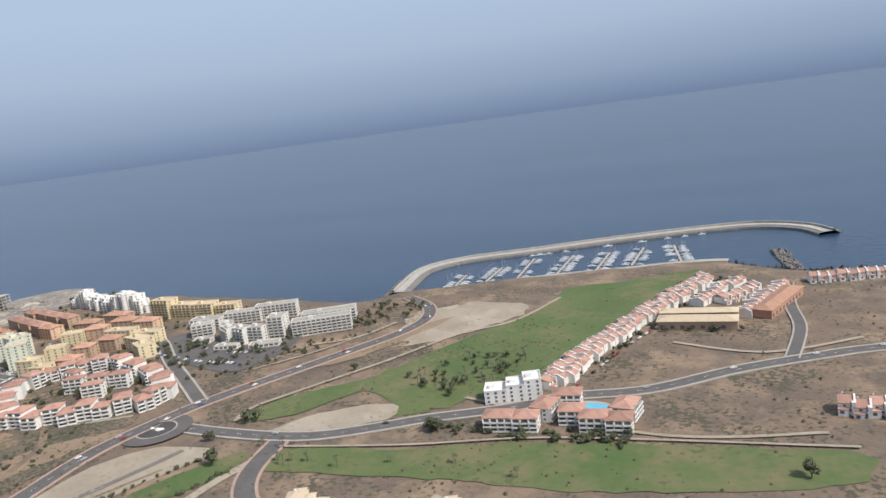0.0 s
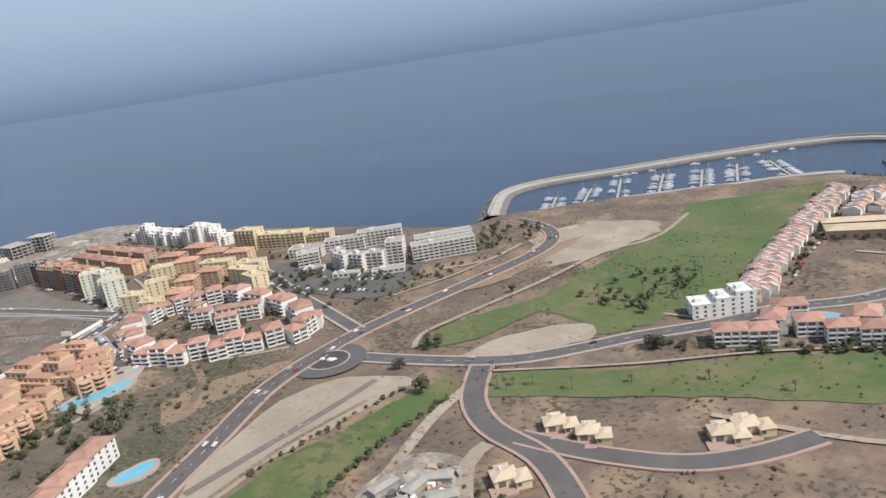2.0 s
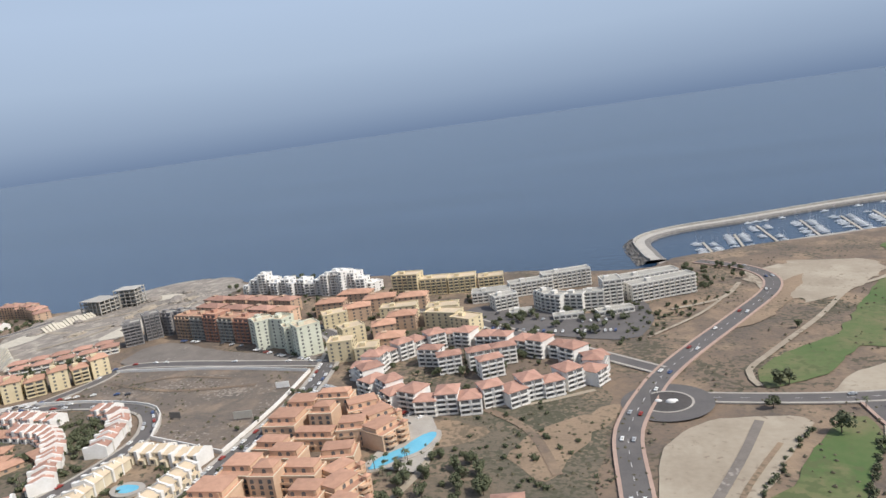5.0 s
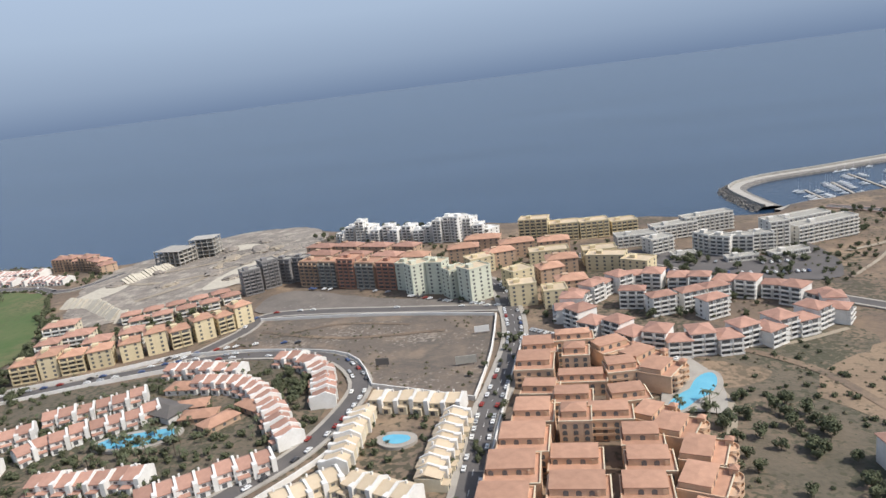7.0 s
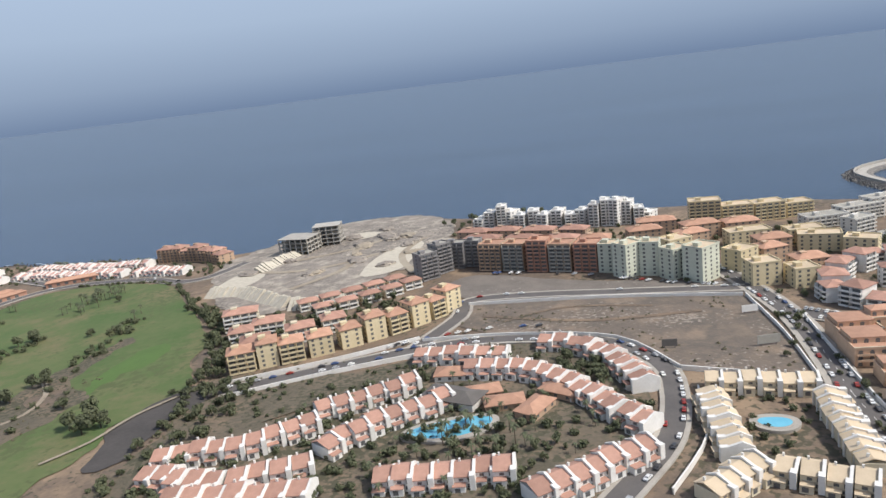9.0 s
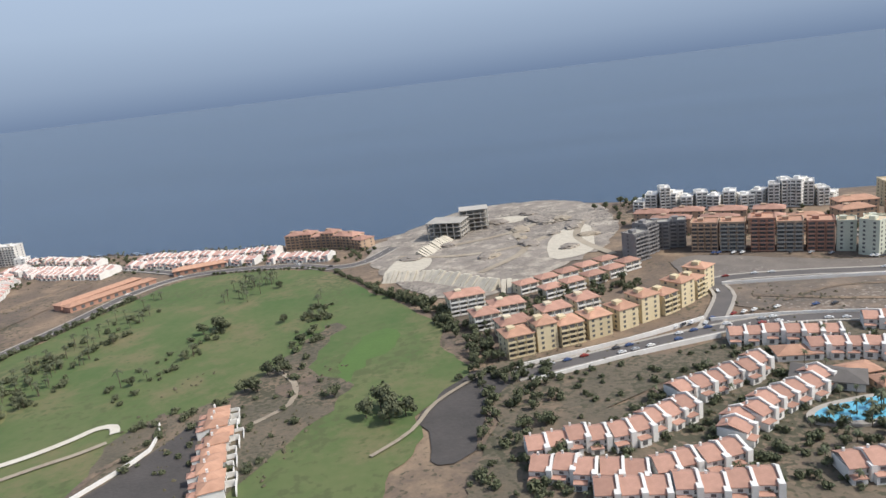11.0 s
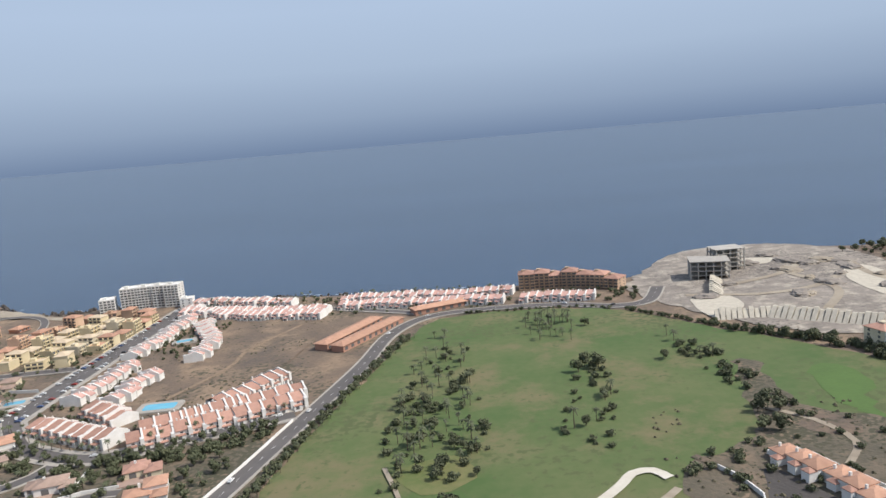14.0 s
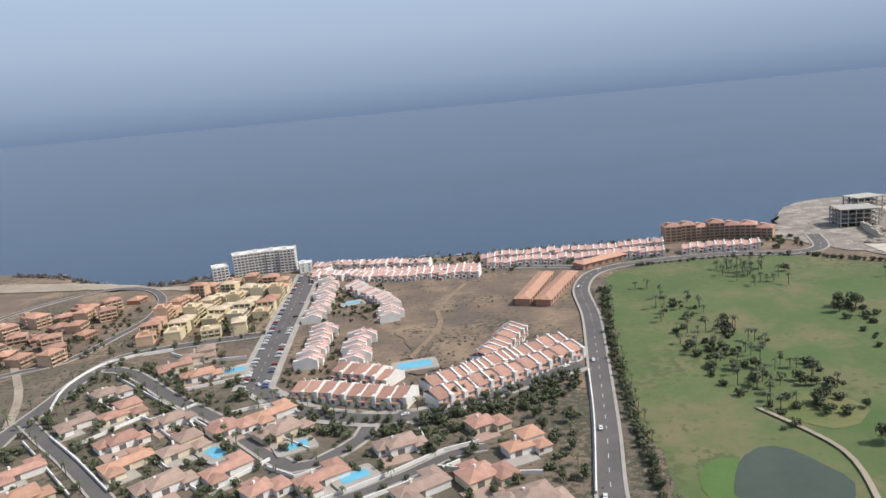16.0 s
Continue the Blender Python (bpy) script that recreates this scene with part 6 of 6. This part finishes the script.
scatter(BUSHES, [(-500, 320), (-540, 420), (-440, 430), (-330, 345), (-400, 260), (-450, 290)], 110, 0.7, 1.5)
scatter(BUSHES, [(-150, 290), (-50, 285), (-50, 299), (-150, 300)], 50, 0.7, 1.4)
scatter(BUSHES, [(-230, 160), (-200, 190), (-160, 170), (-160, 150), (-230, 150)], 40, 0.5, 1.0)
scatter(TREES, [(-480, 150), (-480, 280), (-461, 280), (-461, 150)], 30, 0.35, 0.6)
scatter(BUSHES, [(-515, 150), (-512, 205), (-482, 205), (-484, 150)], 40, 0.6, 1.2)

RES = [(-705, 150), (-700, 178), (-655, 210), (-625, 240), (-590, 255), (-545, 235), (-532, 200), (-545, 160), (-570, 145)]
scatter(BUSHES, RES, 230, 0.6, 1.5)
scatter(TREES, RES, 70, 0.35, 0.7)
scatter(PALMS, RES, 50, 0.45, 0.8)
scatter(BUSHES, [(-1150, 300), (-1140, 400), (-1125, 400), (-1120, 330), (-1080, 300), (-1090, 290)], 70, 0.6, 1.2)
scatter(BUSHES, [(-1155, 570), (-1150, 520), (-1030, 480), (-900, 462), (-900, 520), (-1060, 545)], 260, 0.6, 1.4)
scatter(BUSHES, [(-1345, 380), (-1262, 385), (-1262, 490), (-1345, 495)], 120, 0.6, 1.4)
scatter(BUSHES, [(-105, 345), (-65, 470), (-20, 570), (-8, 560), (-45, 470), (-88, 345)], 110, 0.7, 1.4)
scatter(BUSHES, [(-350, 420), (-280, 470), (-240, 470), (-270, 430), (-330, 395)], 80, 0.7, 1.4)
scatter(BUSHES, [(-640, 400), (-500, 400), (-400, 430), (-400, 490), (-640, 520)], 150, 0.7, 1.5)
scatter(BUSHES, [(-860, 460), (-820, 440), (-810, 470), (-830, 500), (-880, 495)], 40, 0.7, 1.5)
scatter(BUSHES, [(-720, 285), (-640, 325), (-640, 345), (-720, 320)], 60, 0.7, 1.5)
scatter(TREES, [(-720, 285), (-640, 325), (-640, 345), (-720, 320)], 22, 0.6, 1.0)

for r_, g_ in ((R11, 7.5), (R14, 8), (R15, 8), (R10, 9)):
    along(TREES, r_, g_, 7, 0.35, 0.75)
    along(PALMS, r_, g_ * 1.6, -6, 0.6, 1.0)
along(TREES, [(-1017, 160), (-1009, 215), (-997, 280), (-984, 340), (-969, 405)], 6, 0, 0.4, 0.8)
along(TREES, [(-1140, 292), (-1118, 272), (-1085, 258), (-1050, 268), (-1015, 284)], 4.5, 0, 0.4, 0.8)

# shrubs and far trees, past counting, in one mesh
V, F, MI, base = [], [], [], 0
for o, m in stuffed:
    for ch in o.children:
        mm = np.array(m @ ch.matrix_basis)
        co = np.empty(len(ch.data.vertices) * 3)
        ch.data.vertices.foreach_get("co", co)
        V.append(co.reshape(-1, 3) @ mm[:3, :3].T + mm[:3, 3])
        F += [tuple(base + i for i in p.vertices) for p in ch.data.polygons]
        MI += [(1 if ch.data.materials[0] is BARK else 2 if ch.data.materials[0] is PALMLEAF else 0)] * len(ch.data.polygons)
        base += len(ch.data.vertices)
me = bpy.data.meshes.new("shrubs")
me.from_pydata(np.concatenate(V), [], F)
for m_ in (LEAF, BARK, PALMLEAF):
    me.materials.append(m_)
me.polygons.foreach_set("material_index", np.array(MI, dtype=np.int32))
tagged(new("shrubs", me), "dark green shrubs and small trees in gardens and hedges", "shrubs", kind="stuff")

# dry scrub over the open ground, not on the levelled lots
BARE = [[(-236, 272), (-209, 308), (-173, 322), (-167, 299), (-192, 282)], [(-304, 150), (-304, 222), (-290, 247), (-244, 258), (-244, 238), (-264, 206), (-280, 150)], [(-213, 406), (-240, 470), (-205, 505), (-156, 510), (-145, 480), (-178, 426)],
        [(-1262, 262), (-1262, 390), (-1165, 400), (-1140, 300), (-1100, 270), (-1030, 280), (-1030, 150), (-1190, 190)]]
sc = random.Random(11)
V, F = [], []
for x0, x1, y0, y1, n in ((-330, -100, 150, 420, 900), (-420, -300, 150, 340, 700), (-610, -470, 225, 320, 300), (-120, 130, 230, 560, 900), (-1320, -1020, 150, 420, 900), (-720, -560, 180, 262, 500), (-1090, -1030, 320, 480, 120), (-300, -120, 380, 520, 500), (-860, -780, 150, 265, 300)):
    for _ in range(n):
        x, y = sc.uniform(x0, x1), sc.uniform(y0, y1)
        if noise.noise((x * 0.02, y * 0.02, 3)) < -0.05 or any(inside(x, y, p_) for p_ in BARE):
            continue
        r = sc.uniform(0.3, 0.95)
        z = height(x, y) + 0.2
        b0 = len(V)
        V.append((x + sc.uniform(-0.2, 0.2), y, z + r * sc.uniform(0.7, 1.1)))
        for k in range(6):
            a = k * 1.047 + sc.uniform(-0.3, 0.3)
            q = r * sc.uniform(0.7, 1.3)
            V.append((x + q * math.cos(a), y + q * math.sin(a), z + sc.uniform(-0.1, 0.35) * r))
        F += [(b0, b0 + 1 + k, b0 + 1 + (k + 1) % 6) for k in range(6)]
me = bpy.data.meshes.new("scrub")
me.from_pydata(V, [], F)
me.materials.append(SCRUB)
tagged(new("scrub", me), "low dry scrub scattered over bare earth", "scrub", kind="stuff")

# ---- cars ----
CARS = []
for p, tone in zip(PAINTS, ("white", "silver grey", "black", "dark red", "dark blue", "cream white")):
    bm = bmesh.new()
    prof = ((-2.1, 0.35), (-2.1, 0.85), (-1.2, 0.95), (-0.6, 1.4), (0.9, 1.42), (1.6, 0.95), (2.1, 0.85), (2.1, 0.35))
    a = [bm.verts.new((x, -0.85 if z < 1.1 else -0.68, z)) for x, z in prof]
    b = [bm.verts.new((x, 0.85 if z < 1.1 else 0.68, z)) for x, z in prof]
    bm.faces.new(a), bm.faces.new(b[::-1])
    for i in range(8):
        bm.faces.new((a[i], b[i], b[(i + 1) % 8], a[(i + 1) % 8]))
    bmesh.ops.recalc_face_normals(bm, faces=bm.faces)
    nf = len(bm.faces)
    for sx in (-1.3, 1.3):
        for sy in (-0.78, 0.78):
            bmesh.ops.create_cone(bm, cap_ends=True, segments=8, radius1=0.32, radius2=0.32, depth=0.22, matrix=pose(sx, sy, 0.32, 90))
    bm.faces.ensure_lookup_table()
    for f in bm.faces[nf:]:
        f.material_index = 1
    c_ = tagged(part("car", bm, [p, RUBBER]), tone + " compact car parked at the kerb", "car", "parked cars")
    part("windscreen", boxes((-1.05, -0.75, -0.6, 0.6, 1.0, 1.3), (1.1, 1.4, -0.6, 0.6, 1.0, 1.25), (-0.6, 0.9, -0.78, 0.78, 1.0, 1.3)), PANE, c_)
    CARS.append(c_)
cset = set()


def park(pts, gap, off, turn=0.0, chance=0.7):
    c = smooth_line(pts, gap)
    for a, b in zip(c, c[1:]):
        if rng.random() > chance:
            continue
        d = (b - a).normalized()
        q = a + Vector((-d.y, d.x)) * off
        o = CARS[rng.choice((0, 0, 0, 1, 1, 2, 3, 4, 5, 5))]
        m = pose(q.x, q.y, height(q.x, q.y) + 0.44, 0, 0, math.degrees(math.atan2(d.y, d.x)) + turn + rng.uniform(-3, 3))
        if o.name in cset:
            copy_thing(o, m)
        else:
            cset.add(o.name)
            o.matrix_basis = m @ Matrix.Diagonal((0.78, 0.78, 0.78, 1))


park(R5[:5], 5.2, 3.0, 0, 0.6)
park(R5[:6], 5.5, -3.0, 0, 0.75)
park(R5B, 3.4, 4.0, 90, 0.8)
park(R5B, 3.4, -4.0, 90, 0.8)
park(R6, 5.6, 2.6, 0, 0.3)
park(R6[:6], 5.2, -2.6, 0, 0.7)
park(R6[7:], 6, -2.4, 0, 0.5)
park(R6B, 6, 2.4, 0, 0.4)
park(R8, 4.2, 5.4, 90, 0.7)
park(R8, 4.6, -5.4, 90, 0.5)
park(R1, 30, 2.2, 0, 0.8)
park(R1, 38, -2.2, 0, 0.8)
park(R2, 26, 2.0, 0, 0.6)
park(R7, 40, 2.0, 0, 0.6)
park([(-98, 336), (-76, 412), (-50, 476), (-20, 552)], 4.5, -10, 0, 0.6)
park([(-530, 345), (-505, 332), (-485, 325)], 3.0, 0, 60, 0.8)
park([(-600, 372), (-560, 360), (-540, 352)], 4.0, 0, 60, 0.5)
park([(-640, 262), (-600, 275), (-570, 275)], 4.0, 6, 30, 0.6)
park([(-395, 372), (-350, 362), (-315, 362)], 3.4, 0, 90, 0.7)
park([(-390, 400), (-345, 380), (-310, 385)], 3.6, 0, 90, 0.6)
park(R9, 9, 2.2, 0, 0.4)
park([(-1008, 440), (-985, 445)], 4, 8, 60, 0.6)

# a master that found no place is not kept
idle = [o for o in scene.objects if o.parent is None and o.matrix_basis.translation.length < 0.01 and o.name.split(".")[0] in ("car", "tree", "palm_tree", "bush", "sailing_boat")]
for o in idle:
    for ch in list(o.children_recursive):
        bpy.data.objects.remove(ch)
    bpy.data.objects.remove(o)

# ---- the model at its scale ----
for o in scene.objects:
    if o.parent is None and o.type in ("EMPTY", "MESH"):
        o.matrix_basis = Matrix.Scale(SCALE, 4) @ o.matrix_basis
